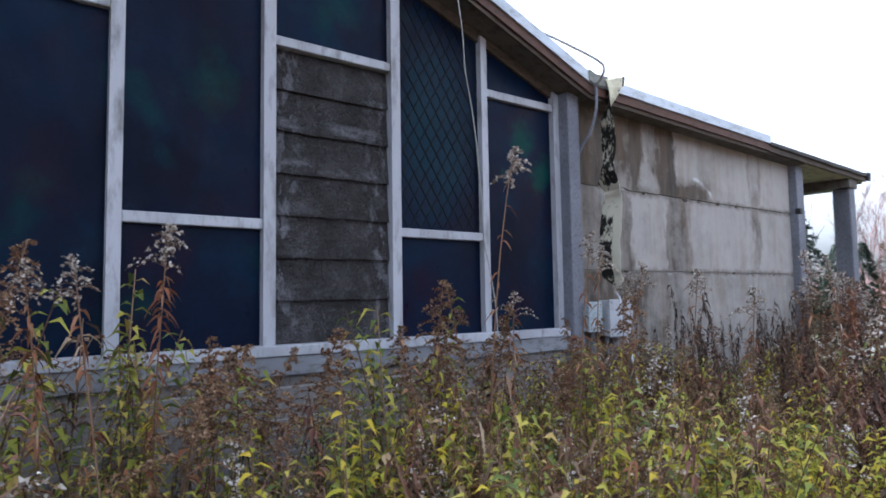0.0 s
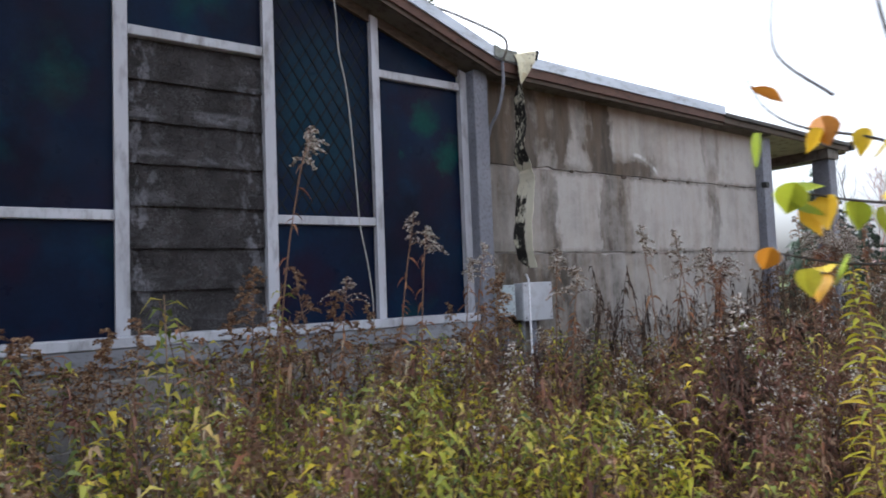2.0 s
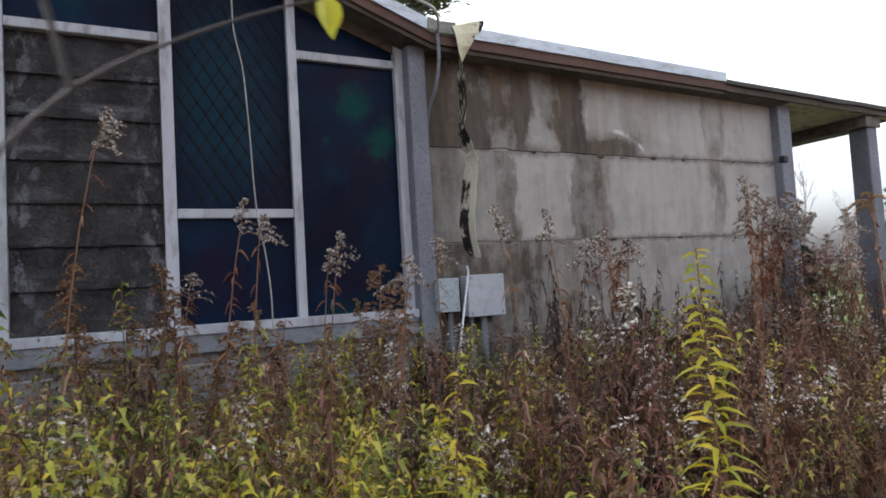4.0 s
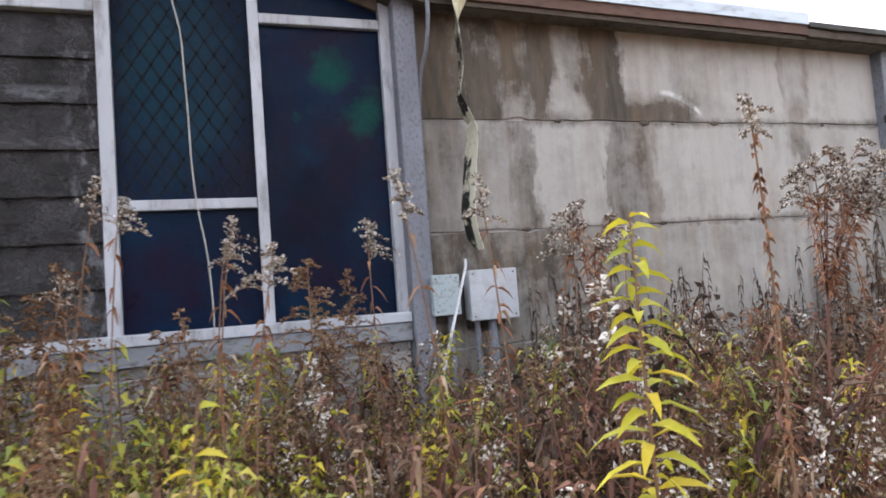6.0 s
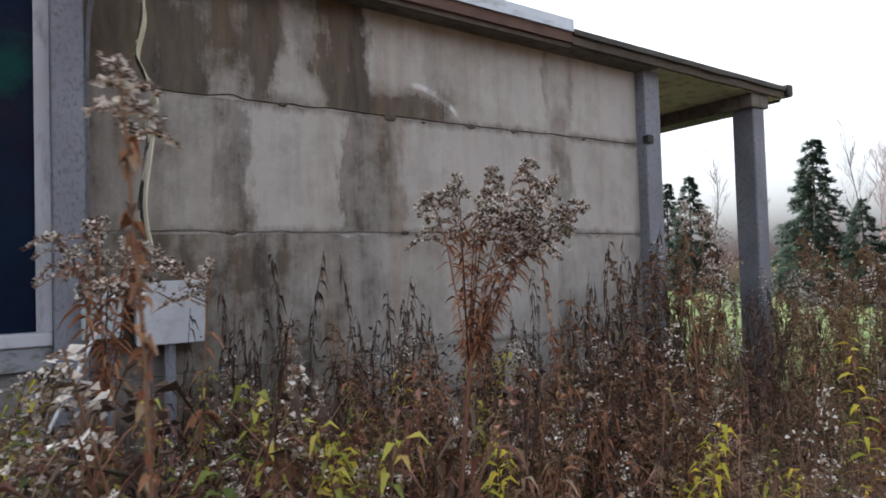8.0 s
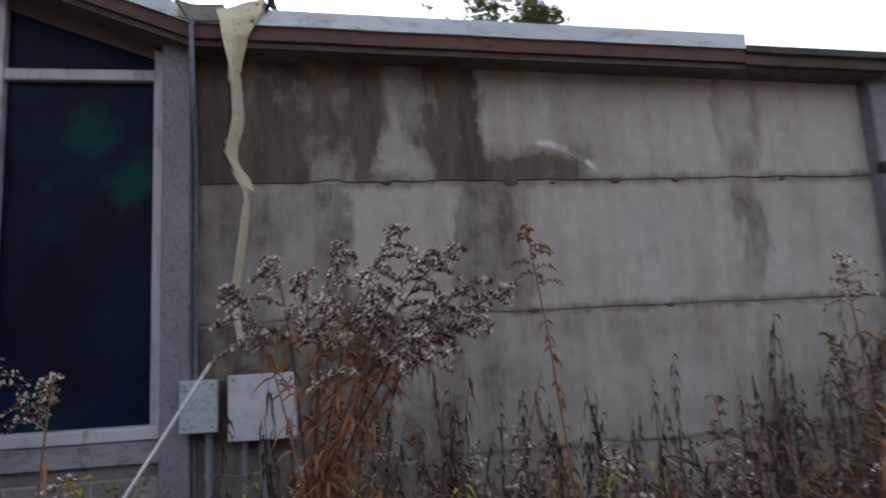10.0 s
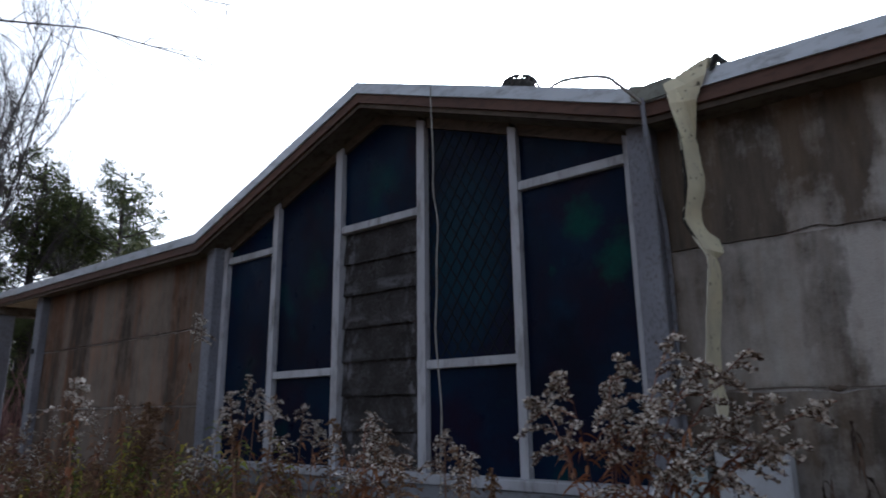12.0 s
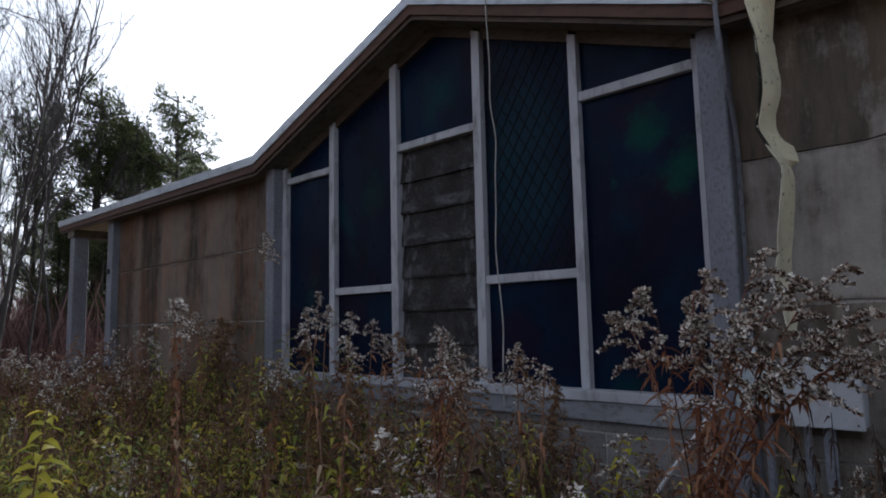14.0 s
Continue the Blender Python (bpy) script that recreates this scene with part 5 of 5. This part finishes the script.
def panicle(at, tips, seed, label, tufts=72, size=0.0074, sprays=7, reach=0.125):
    """A wide head: branches from one stalk, each with tufted sprays."""
    rng, s = random.Random(seed), Shape()
    fork = (0.06, 0.0, 1.28)
    stem(s, [(0, 0, -0.02), (0.0, 0.01, 0.5), (0.02, 0.0, 0.95), fork], 0.008, 0.005, 0, 5)
    for x, y, z in tips:
        tip = np.array((x - at[0], y - at[1], z))
        f = np.array(fork)
        pts = [f + (tip - f) * u + np.array((0, 0, 0.10 * math.sin(u * math.pi))) for u in (0, 0.25, 0.5, 0.75, 1)]
        stem(s, pts, 0.0024, 0.0012, 0, 4)
        away = math.atan2(tip[1] - f[1], tip[0] - f[0])
        plume(s, rng, pts, 0.5, reach, sprays, tufts, size, 0, 3, away)
        for k in range(30):
            u, a = rng.uniform(0.05, 0.6), rng.uniform(0, 6.28)
            leaf(s, rng, along(pts, u), (math.cos(a), math.sin(a), rng.uniform(-0.5, 0.3)), rng.uniform(0.025, 0.055), 0.007, 0.6, 4, 0.5)
    return single("seed_headed_goldenrod", label, "weed", s, [("stalk", WINE), KINDS[1], KINDS[2], ("seed_head", SEED), KINDS[4]], at)


panicle((6.3, 1.48, 0), [(6.22, 1.44, 1.75), (6.3, 1.42, 1.8), (6.78, 1.44, 1.73), (6.36, 1.52, 1.79), (6.42, 1.44, 1.83), (6.54, 1.42, 1.86), (6.5, 1.52, 1.79), (6.6, 1.38, 1.8), (6.66, 1.44, 1.82), (6.7, 1.40, 1.74), (6.62, 1.48, 1.70), (6.5, 1.38, 1.72), (6.4, 1.46, 1.74), (6.72, 1.46, 1.66), (6.58, 1.36, 1.64)], 16, "big spreading goldenrod with dense white-tufted seed sprays")
panicle((5.45, 1.62, 0), [(5.42, 1.6, 1.65), (5.5, 1.65, 1.69), (5.58, 1.6, 1.63), (5.64, 1.66, 1.59), (5.52, 1.58, 1.53)], 17, "spreading goldenrod with pale seed sprays before the window", 30)
seed_plant((5.72, 1.8, 0), 1.7, 19, "dry goldenrod with pale plumes before the window", 0.12, 14, 13, sweep=2.6, direction=(0.06, 0))
seed_plant((5.6, 1.9, 0), 1.66, 20, "dry goldenrod with pale plumes before the window", 0.14, 14, 13)
seed_plant((3.17, 2.3, 0), 2.45, 21, "tall goldenrod with a nodding pale plume", 0.15, 16, 30, 0.01, sweep=0.3, rusty=20, direction=(0.22, 0.0))
seed_plant((3.95, 2.3, 0), 1.92, 22, "dry goldenrod with a pale plume", 0.09, 12, 12)
seed_plant((4.4, 2.3, 0), 1.76, 23, "dry goldenrod with a pale plume", 0.12, 14, 12)
seed_plant((4.9, 2.25, 0), 1.72, 24, "brown goldenrod with a heavy seed head", 0.15, 18, 14)
seed_plant((1.5, 2.3, 0), 1.72, 25, "dry goldenrod with a pale plume", 0.12, 14, 12)
seed_plant((1.86, 2.6, 0), 1.86, 26, "tall rust-brown goldenrod before the window", 0.16, 20, 8, 0.012, rusty=110)
seed_plant((1.4, 2.6, 0), 1.72, 27, "rust-brown goldenrod before the window", 0.13, 16, 8, rusty=80)
seed_plant((3.75, 2.7, 0), 1.6, 28, "rust-brown goldenrod before the window", 0.15, 16, 8, rusty=80)
seed_plant((7.99, 2.0, 0), 1.84, 29, "tall goldenrod with a wide fluffy head", 0.13, 14, 13)
seed_plant((8.6, 2.3, 0), 1.82, 30, "tall goldenrod with a wide fluffy head", 0.14, 14, 13)
seed_plant((9.0, 2.6, 0), 1.9, 31, "tall goldenrod with a wide fluffy head", 0.14, 16, 13)


for x, y, top, seed in ((3.94, 2.3, 1.96, 61), (4.29, 2.4, 1.79, 62), (0.91, 2.6, 1.78, 63), (-0.11, 2.6, 1.68, 64)):
    seed_plant((x, y, 0), top, seed, "dry goldenrod with a silvery nodding plume", 0.13, 13, 26, 0.0085, sweep=0.2, direction=(0.08, 0.0), rusty=20)
seed_plant((6.94, 1.9, 0), 1.94, 65, "rust-brown goldenrod with a loose tawny head", 0.09, 14, 22, 0.0065, rusty=60, small=0.35, head=TAWNY)


# young tree with yellow leaves beside the trail
sap = thing("birch_sapling", "leaning sapling with few yellow and orange leaves", "sapling", (3.528, -0.40, 0))
def sap_part(name, bm, mat_, tag=""):
    return fixed(part(name, bm, mat_, None, tag), sap)


sap_part("trunk", tube(smooth_line([(3.528, -0.400, -0.030), (3.498, -0.400, 0.300), (3.453, -0.395, 0.620), (3.393, -0.390, 0.920), (3.328, -0.385, 1.140), (3.283, -0.382, 1.270), (3.228, -0.380, 1.388), (3.199, -0.360, 1.455), (3.182, -0.340, 1.503), (3.146, -0.310, 1.563), (3.108, -0.280, 1.620), (3.063, -0.260, 1.682), (3.015, -0.250, 1.755), (2.975, -0.250, 1.815), (2.966, -0.250, 1.845)], 3), [0.0075 - 0.00013 * i for i in range(43)], 6), TWIG)
for pts in ([(3.110, -0.239, 1.646), (3.099, -0.193, 1.697), (3.072, -0.115, 1.726), (3.002, -0.100, 1.747), (2.955, -0.100, 1.784)],
            [(3.085, -0.146, 1.765), (3.053, -0.100, 1.817), (3.025, -0.100, 1.850), (3.036, -0.100, 1.910)],
            [(3.133, -0.270, 1.606), (3.108, -0.239, 1.608), (3.084, -0.154, 1.625), (3.031, -0.100, 1.644)],
            [(3.164, -0.270, 1.574), (3.109, -0.255, 1.544), (3.082, -0.154, 1.541), (3.011, -0.100, 1.558)],
            [(3.217, -0.270, 1.517), (3.175, -0.270, 1.520), (3.129, -0.270, 1.528)],
            [(3.245, -0.270, 1.481), (3.159, -0.270, 1.468), (3.108, -0.262, 1.473)],
            [(3.213, -0.340, 1.460), (3.274, -0.320, 1.515), (3.354, -0.300, 1.611), (3.449, -0.290, 1.669), (3.532, -0.280, 1.707)],
            [(3.354, -0.300, 1.611), (3.340, -0.300, 1.666), (3.327, -0.300, 1.725)]):
    sap_part("twig", tube(smooth_line(pts, 4), [0.0026 - 0.0001 * i for i in range((len(pts) - 1) * 4 + 1)], 5), TWIG)


def broad_leaf(p, size, a, tilt, fold=0.2):
    """A rounded, pointed leaf hanging from p."""
    b = bmesh.new()
    outline = [(0, 0), (0.26, -0.04), (0.43, -0.2), (0.47, -0.42), (0.38, -0.64), (0.22, -0.84), (0.0, -1.12)]
    mid = [b.verts.new((0, 0.06 * math.sin(v * 3), -v)) for v in (0, 0.12, 0.28, 0.48, 0.68, 0.88, 1.12)]
    for sgn in (1, -1):
        edge = [mid[0]] + [b.verts.new((sgn * x, -fold * abs(x), z)) for x, z in outline[1:6]] + [mid[-1]]
        for i in range(6):
            quad = [mid[i], edge[i], edge[i + 1], mid[i + 1]]
            quad = [q for k, q in enumerate(quad) if q not in quad[:k]]
            b.faces.new(quad)
    m = Matrix.Translation(p) @ Matrix.Rotation(a, 4, "Z") @ Matrix.Rotation(tilt, 4, "X") @ Matrix.Rotation(tilt * 0.6, 4, "Y") @ Matrix.Diagonal((size, size, size, 1))
    bmesh.ops.transform(b, matrix=m, verts=b.verts)
    return b


rng = random.Random(2)
for x, y, z in ((3.014, -0.100, 1.783), (3.083, -0.143, 1.742), (3.097, -0.185, 1.715), (3.035, -0.100, 1.726), (3.068, -0.108, 1.721), (3.107, -0.222, 1.696), (3.120, -0.270, 1.646), (3.023, -0.100, 1.650), (3.066, -0.108, 1.655), (3.069, -0.115, 1.633), (3.046, -0.100, 1.634), (3.077, -0.135, 1.628), (3.091, -0.173, 1.622), (3.095, -0.185, 1.636), (3.103, -0.216, 1.613), (3.114, -0.266, 1.621), (3.004, -0.100, 1.567), (3.075, -0.135, 1.554), (3.092, -0.185, 1.540), (3.038, -0.100, 1.537), (3.060, -0.100, 1.529), (3.079, -0.146, 1.539), (3.129, -0.270, 1.531), (3.157, -0.270, 1.525), (3.196, -0.270, 1.524), (3.102, -0.228, 1.511), (3.108, -0.268, 1.473)):
    sap_part("leaf", broad_leaf((x, y + rng.uniform(-0.03, 0.03), z), rng.uniform(0.027, 0.039) * (1.2 if y > -0.2 else 1.0), rng.uniform(0, 6.28), rng.uniform(-1.3, 1.3), rng.uniform(0.1, 0.5)), YELLOW)
for x, y, z in ((3.532, -0.280, 1.707), (3.327, -0.300, 1.725)):
    sap_part("leaf", broad_leaf((x, y, z), 0.03, rng.uniform(0, 6.28), rng.uniform(-0.6, 0.6)), LIME if x > 3.45 else YELLOW)


# ---- trees ----
def bare_tree(seed, height, fine=True, name="bare_tree", label="tall leafless grey-brown tree", wood=BARK, twigs=TWIG):
    rng = random.Random(seed)
    t = thing(name, label, "tree", (0, 0, 0), "bare trees round the building")
    trunk, limbs = Shape(), Shape()

    def grow(p, d, length, r, depth, into):
        pts, q, dd = [p], np.array(p, float), np.array(d, float)
        n = 5 if depth < 2 else 3
        for i in range(n):
            dd = dd + np.array((rng.gauss(0, 0.11), rng.gauss(0, 0.11), 0.05))
            dd /= np.linalg.norm(dd)
            q = q + dd * length / n
            pts.append(q.copy())
        stem(into, pts, r, r * (0.35 if depth else 0.25), 0, 6 if depth == 0 else (4 if depth == 1 else 3))
        if depth >= (4 if fine else 3):
            return
        kids = (16, 5, 3, 2)[depth] if fine else (17, 4, 3)[depth]
        for k in range(kids):
            u = rng.uniform(0.35 if depth == 0 else 0.25, 0.98)
            a = rng.uniform(0, 6.28)
            side = np.array((math.cos(a), math.sin(a), 0))
            w = dd * rng.uniform(0.8, 1.2) + side * rng.uniform(0.4, 0.8) + np.array((0, 0, 0.3))
            w /= np.linalg.norm(w)
            grow(along(pts, u), w, length * (rng.uniform(0.16, 0.32) if depth == 0 else rng.uniform(0.35, 0.6)) * (1.3 - 0.6 * u), r * (1 - 0.7 * u) * 0.55 + 0.003, depth + 1, limbs)

    grow((0, 0, -0.1), (rng.gauss(0, 0.04), rng.gauss(0, 0.04), 1), height, height * 0.0055, 0, trunk)
    for pname, s in (("trunk", trunk), ("crown", limbs)):
        v, f, m = s.arrays()
        o = new(pname, mesh_of(pname, v, f, m, [wood if pname == "trunk" else twigs]))
        o.parent = t
    return t


def conifer(seed, height, width, material, name, label, lower=0.05, gaps=0.0):
    rng = random.Random(seed)
    t = thing(name, label, "tree", (0, 0, 0), "conifers round the building")
    trunk, crown = Shape(), Shape()
    stem(trunk, [(0, 0, -0.1), (0.03, 0, height * 0.5), (0, 0, height)], height * 0.018, 0.02, 0, 7)
    z = height * lower
    while z < height * 0.985:
        f = (z / height - lower) / (1 - lower)
        for k in range(rng.randint(5, 7)):
            if rng.random() < gaps:
                continue
            a = rng.uniform(0, 6.28)
            L = width * (1 - f) ** 0.85 * rng.uniform(0.65, 1.1) + 0.15
            q = [np.array((math.cos(a) * L * u, math.sin(a) * L * u, z + L * (0.18 * u - 0.42 * u * u))) for u in (0, 0.4, 0.75, 1)]
            stem(trunk, q, 0.02, 0.005, 0)
            for j in range(int(22 + L * 46)):
                u = 0.2 + 0.8 * rng.random() ** 0.7
                p = along(q, u) + np.array((rng.gauss(0, 0.06), rng.gauss(0, 0.06), rng.gauss(-0.03, 0.06)))
                d = np.array((math.cos(a) + rng.gauss(0, 0.7), math.sin(a) + rng.gauss(0, 0.7), rng.gauss(-0.25, 0.35)))
                d /= np.linalg.norm(d)
                e = np.cross(d, (0, 0, 1.0)) * 0.28 + np.array((0, 0, 0.08))
                s = rng.uniform(0.15, 0.30) * (0.6 + 0.1 * height / 2)
                crown.add([p, p + (d * 0.5 + e) * s, p + d * s, p + (d * 0.5 - e) * s], [(0, 1, 2), (0, 2, 3)], 0)
        z += height * rng.uniform(0.026, 0.042)
    for pname, s, mat_ in (("trunk", trunk, BARK), ("crown", crown, material)):
        v, f, m = s.arrays()
        o = new(pname, mesh_of(pname, v, f, m, [mat_]))
        o.parent = t
    return t


def pine(seed, height, name="pine_tree", full=0):
    """A pine with clumps of needles at the ends of uneven limbs."""
    rng = random.Random(seed)
    t = thing(name, "dense pine with dark olive needle clumps", "tree", (0, 0, 0), "pines round the building")
    trunk, crown = Shape(), Shape()
    main = [(0, 0, -0.1), (0.1, 0.05, height * 0.35), (-0.05, 0.1, height * 0.7), (0.05, 0, height)]
    stem(trunk, main, height * 0.016, 0.03, 0, 7)
    for k in range(58 + full):
        u = rng.uniform(0.2, 1.0) if k < 58 else rng.uniform(0.84, 0.95)
        a = rng.uniform(0, 6.28)
        L = height * 0.26 * (1.12 - u) ** 0.55 * rng.uniform(0.45, 1.1) * (1.0 if k < 58 else 1.35)
        p = along(main, u)
        q = [p + np.array((math.cos(a) * L * w, math.sin(a) * L * w, L * (0.25 * w + 0.12 * w * w))) for w in (0, 0.4, 0.75, 1)]
        stem(trunk, q, 0.035, 0.008, 0, 4)
        for c in range(7):
            centre = along(q, rng.uniform(0.45, 1)) + np.array((rng.gauss(0, 0.22), rng.gauss(0, 0.22), rng.gauss(0.08, 0.16)))
            for j in range(30):
                d = np.array((rng.gauss(0, 1), rng.gauss(0, 1), rng.gauss(0.35, 0.8)))
                d /= np.linalg.norm(d)
                e = np.cross(d, (rng.random(), rng.random(), 1.0)) * 0.1
                s = rng.uniform(0.12, 0.24)
                b = centre + d * rng.uniform(0, 0.12)
                crown.add([b, b + (d * 0.6 + e) * s, b + d * s, b + (d * 0.6 - e) * s], [(0, 1, 2), (0, 2, 3)], 0)
    for pname, s, mat_ in (("trunk", trunk, BARK), ("crown", crown, PINE)):
        v, f, m = s.arrays()
        o = new(pname, mesh_of(pname, v, f, m, [mat_]))
        o.parent = t
    return t


def plant(ob, x, y, turn=0.0, size=1.0):
    """Sets a first tree in its place."""
    ob.matrix_basis = pose(x, y, 0, 0, 0, turn) @ Matrix.Scale(size, 4)
    return ob


def again(ob, x, y, turn, size):
    c = copy_thing(ob, pose(x, y, 0, 0, 0, turn))
    c.scale = (size, size, size * 1.04)
    return c


bares = [plant(bare_tree(3, 11.0), -9.5, 3.5), plant(bare_tree(8, 12.0), -13.5, 4.0), plant(bare_tree(21, 7.5), -11.6, 4.2), plant(bare_tree(33, 11.0), -15.0, 3.6)]
thin = [plant(bare_tree(41, 10.0, False), -18.0, 3.0), plant(bare_tree(52, 12.0, False), -20.0, 6.5), plant(bare_tree(63, 11.0, False), -17.0, 0.5)]
for x, y, a, s in ((-10.4, 4.6, 30, 0.95), (-12.2, 5.6, 80, 0.9), (-11.0, 3.0, 150, 1.05), (-14.6, 6.0, 215, 0.8), (-12.8, 7.4, 290, 0.72), (-16.2, 5.0, 340, 0.95), (-13.4, 2.4, 10, 0.9), (-17.5, 12.6, 120, 0.75), (-16.4, 14.0, 190, 0.7)):
    again(bares[int(a) % 4], x, y, a, s)
rng = random.Random(77)
for i in range(130):                 # wood beyond the left end
    x, y = rng.uniform(-40, -9), rng.uniform(-14, 26)
    if y > 0.28 * (7 - x) - 1.0 or x + 0.2 * y > -10:
        continue
    again(thin[i % 3], x, y, rng.uniform(0, 360), rng.uniform(0.7, 1.25))
for i in range(8):                   # unseen wood added behind the trail, darkens reflections and light
    again(thin[i % 3], rng.uniform(-12, 26), rng.uniform(-30, -9), rng.uniform(0, 360), rng.uniform(0.8, 1.3))
for i in range(16):                  # bare trees past the lawn
    again(thin[i % 3], rng.uniform(44, 72), rng.uniform(-6, 46), rng.uniform(0, 360), rng.uniform(0.55, 0.95))
pines = [plant(pine(5, 9.8), -15.0, 9.8), plant(pine(9, 9.3, full=18), 10.2, 14.0)]
for x, y, a, s in ((-17.7, 8.2, 40, 1.03), (-16.8, 11.6, 100, 0.8), (-20, 10.5, 10, 0.95), (-24, 8, 200, 1.1), (-22, 13, 300, 1.0), (-15.9, 8.8, 70, 0.84), (-18.6, 9.6, 150, 0.9), (-19.0, 6.6, 20, 0.72), (-26, 3, 60, 0.62), (-28, 10, 90, 0.7), (-30, 6, 30, 0.66), (-31, 0, 0, 0.6), (-27, -3, 140, 0.55), (-25, 5.5, 250, 0.6), (-29, -7, 310, 0.6), (-33, 3, 190, 0.7), (-16.2, 9.6, 15, 0.52), (-17.4, 11.0, 85, 0.56), (-18.4, 7.6, 160, 0.5), (-20.5, 9.2, 230, 0.56), (-19.4, 12.6, 300, 0.6), (-15.8, 7.6, 140, 0.8), (-13.4, 11.0, 95, 0.62), (-14.6, 7.4, 275, 0.5), (-16.0, 6.6, 15, 0.5)):
    again(pines[0], x, y, a, s)
# unseen pines added behind the trail for the same dimming
for i in range(3):
    again(pines[i % 2], rng.uniform(-14, 24), rng.uniform(-34, -16), rng.uniform(0, 360), rng.uniform(0.9, 1.3))
spruce = plant(conifer(4, 9.0, 2.9, NEEDLE, "spruce_tree", "dense dark green spruce past the lawn"), 28.4, 11.9, 0, 0.63)
for x, y, a, s in ((33.5, 20.6, 50, 0.62), (30.2, 13.2, 120, 0.5), (30.5, 10.2, 80, 0.38), (40, 27, 10, 0.7), (27.5, 10.0, 260, 0.36)):
    again(spruce, x, y, a, s)
russet = plant(bare_tree(91, 6.6, True, "russet_tree", "bushy tree with dense pinkish brown twigs", BRUSH, BRUSH), 35.0, 12.9)
for x, y, a, s in ((36.5, 12.0, 40, 0.95), (33.5, 11.0, 130, 0.85), (38, 10.4, 220, 1.0), (34.5, 9.4, 85, 0.95), (33, 7.4, 185, 0.9), (38.5, 12.6, 300, 0.95), (36, 4.0, 10, 1.0), (40, 10.2, 75, 1.1), (41, 17, 160, 0.7), (44, 24, 20, 0.75)):
    again(russet, x, y, a, s)

# far brush all round
def brush(name, label, count, centre, radius, arc, tall, seed):
    g = np.random.default_rng(seed)
    a = np.radians(g.uniform(arc[0], arc[1], count))
    r = g.uniform(radius[0], radius[1], count)
    x, y = centre[0] + r * np.cos(a), centre[1] + r * np.sin(a)
    h = g.uniform(0.35, 1.0, count) * (tall[0] + (tall[1] - tall[0]) * g.random(count))
    w = 0.02 + 0.05 * g.random(count)
    lean = g.normal(0, 0.22, (count, 2)) * h[:, None]
    z0 = h * g.uniform(0.0, 0.5, count) * (g.random(count) < 0.6)
    v = np.stack([np.stack([x - w, y, z0], 1), np.stack([x + w, y + w, z0], 1), np.stack([x + lean[:, 0], y + lean[:, 1], h], 1)], 1).reshape(-1, 3)
    f = np.arange(count * 3).reshape(-1, 3)
    ob = new(name, mesh_of(name, v, f, np.zeros(count, int), [BRUSH]))
    return tagged(ob, label, "brush", kind="stuff")


brush("far_brush", "reddish brown leafless thickets past the lawn", 26000, (6, 0), (36, 75), (-25, 60), (1.2, 5.2), 1)
brush("wood_edge", "grey-brown leafless undergrowth of the wood", 16000, (0, 0), (14, 50), (120, 235), (1.0, 5.5), 2)
brush("wood_edge", "dense dark undergrowth between the trunks", 22000, (0, 0), (13, 34), (140, 205), (1.0, 3.6), 4)
# unseen brush that goes with the added wood behind the trail
brush("wood_edge", "grey-brown leafless undergrowth, added unseen behind the trail", 9000, (5, 0), (12, 45), (235, 335), (1.0, 5.5), 3)

# bare overhanging branches near the left end
over = thing("overhanging_tree", "leafless tree with thin branches reaching over the roof's end", "tree", (-9.5, -1.2, 0))
tr, tw = Shape(), Shape()
stem(tr, [(-9.5, -1.2, -0.1), (-9.4, -1.1, 4.0), (-9.2, -1.0, 7.5), (-8.9, -0.8, 11.0)], 0.13, 0.05, 0, 7)
rng = random.Random(6)
for p, q in (((-9.2, -1.0, 7.5), (-1.6, 5.0, 7.0)), ((-9.1, -0.9, 8.6), (-1.4, 5.2, 8.0)), ((-9.3, -1.0, 6.8), (-5.6, 4.2, 7.2)), ((-8.9, -0.8, 10.2), (-2.6, 5.0, 9.2))):
    p, q = np.array(p), np.array(q)
    pts = [p + (q - p) * u + np.array((0, 0, 0.7 * math.sin(u * math.pi) + rng.gauss(0, 0.08))) for u in (0, 0.2, 0.4, 0.6, 0.8, 1.0)]
    stem(tr, pts, 0.03, 0.008, 0, 4)
    for k in range(16):
        u = rng.uniform(0.25, 1)
        b = along(pts, u)
        d = (q - p) / np.linalg.norm(q - p) * rng.uniform(0.2, 0.9) + np.array((rng.gauss(0, 0.4), rng.gauss(0, 0.4), rng.gauss(-0.15, 0.5)))
        L = rng.uniform(0.5, 1.4)
        seg = [b, b + d * L * 0.5 + np.array((0, 0, 0.05)), b + d * L + np.array((0, 0, -0.12 * L))]
        stem(tw, seg, 0.009, 0.004, 0)
        for j in range(4):
            c = along(seg, rng.uniform(0.3, 1))
            stem(tw, [c, c + np.array((rng.gauss(0, 0.2), rng.gauss(0, 0.2), rng.gauss(-0.05, 0.22)))], 0.004, 0.002, 0)
for pname, s in (("trunk", tr), ("crown", tw)):
    v, f, m = s.arrays()
    o = new(pname, mesh_of(pname, v, f, m, [BARK if pname == "trunk" else TWIG]))
    fixed(o, over)
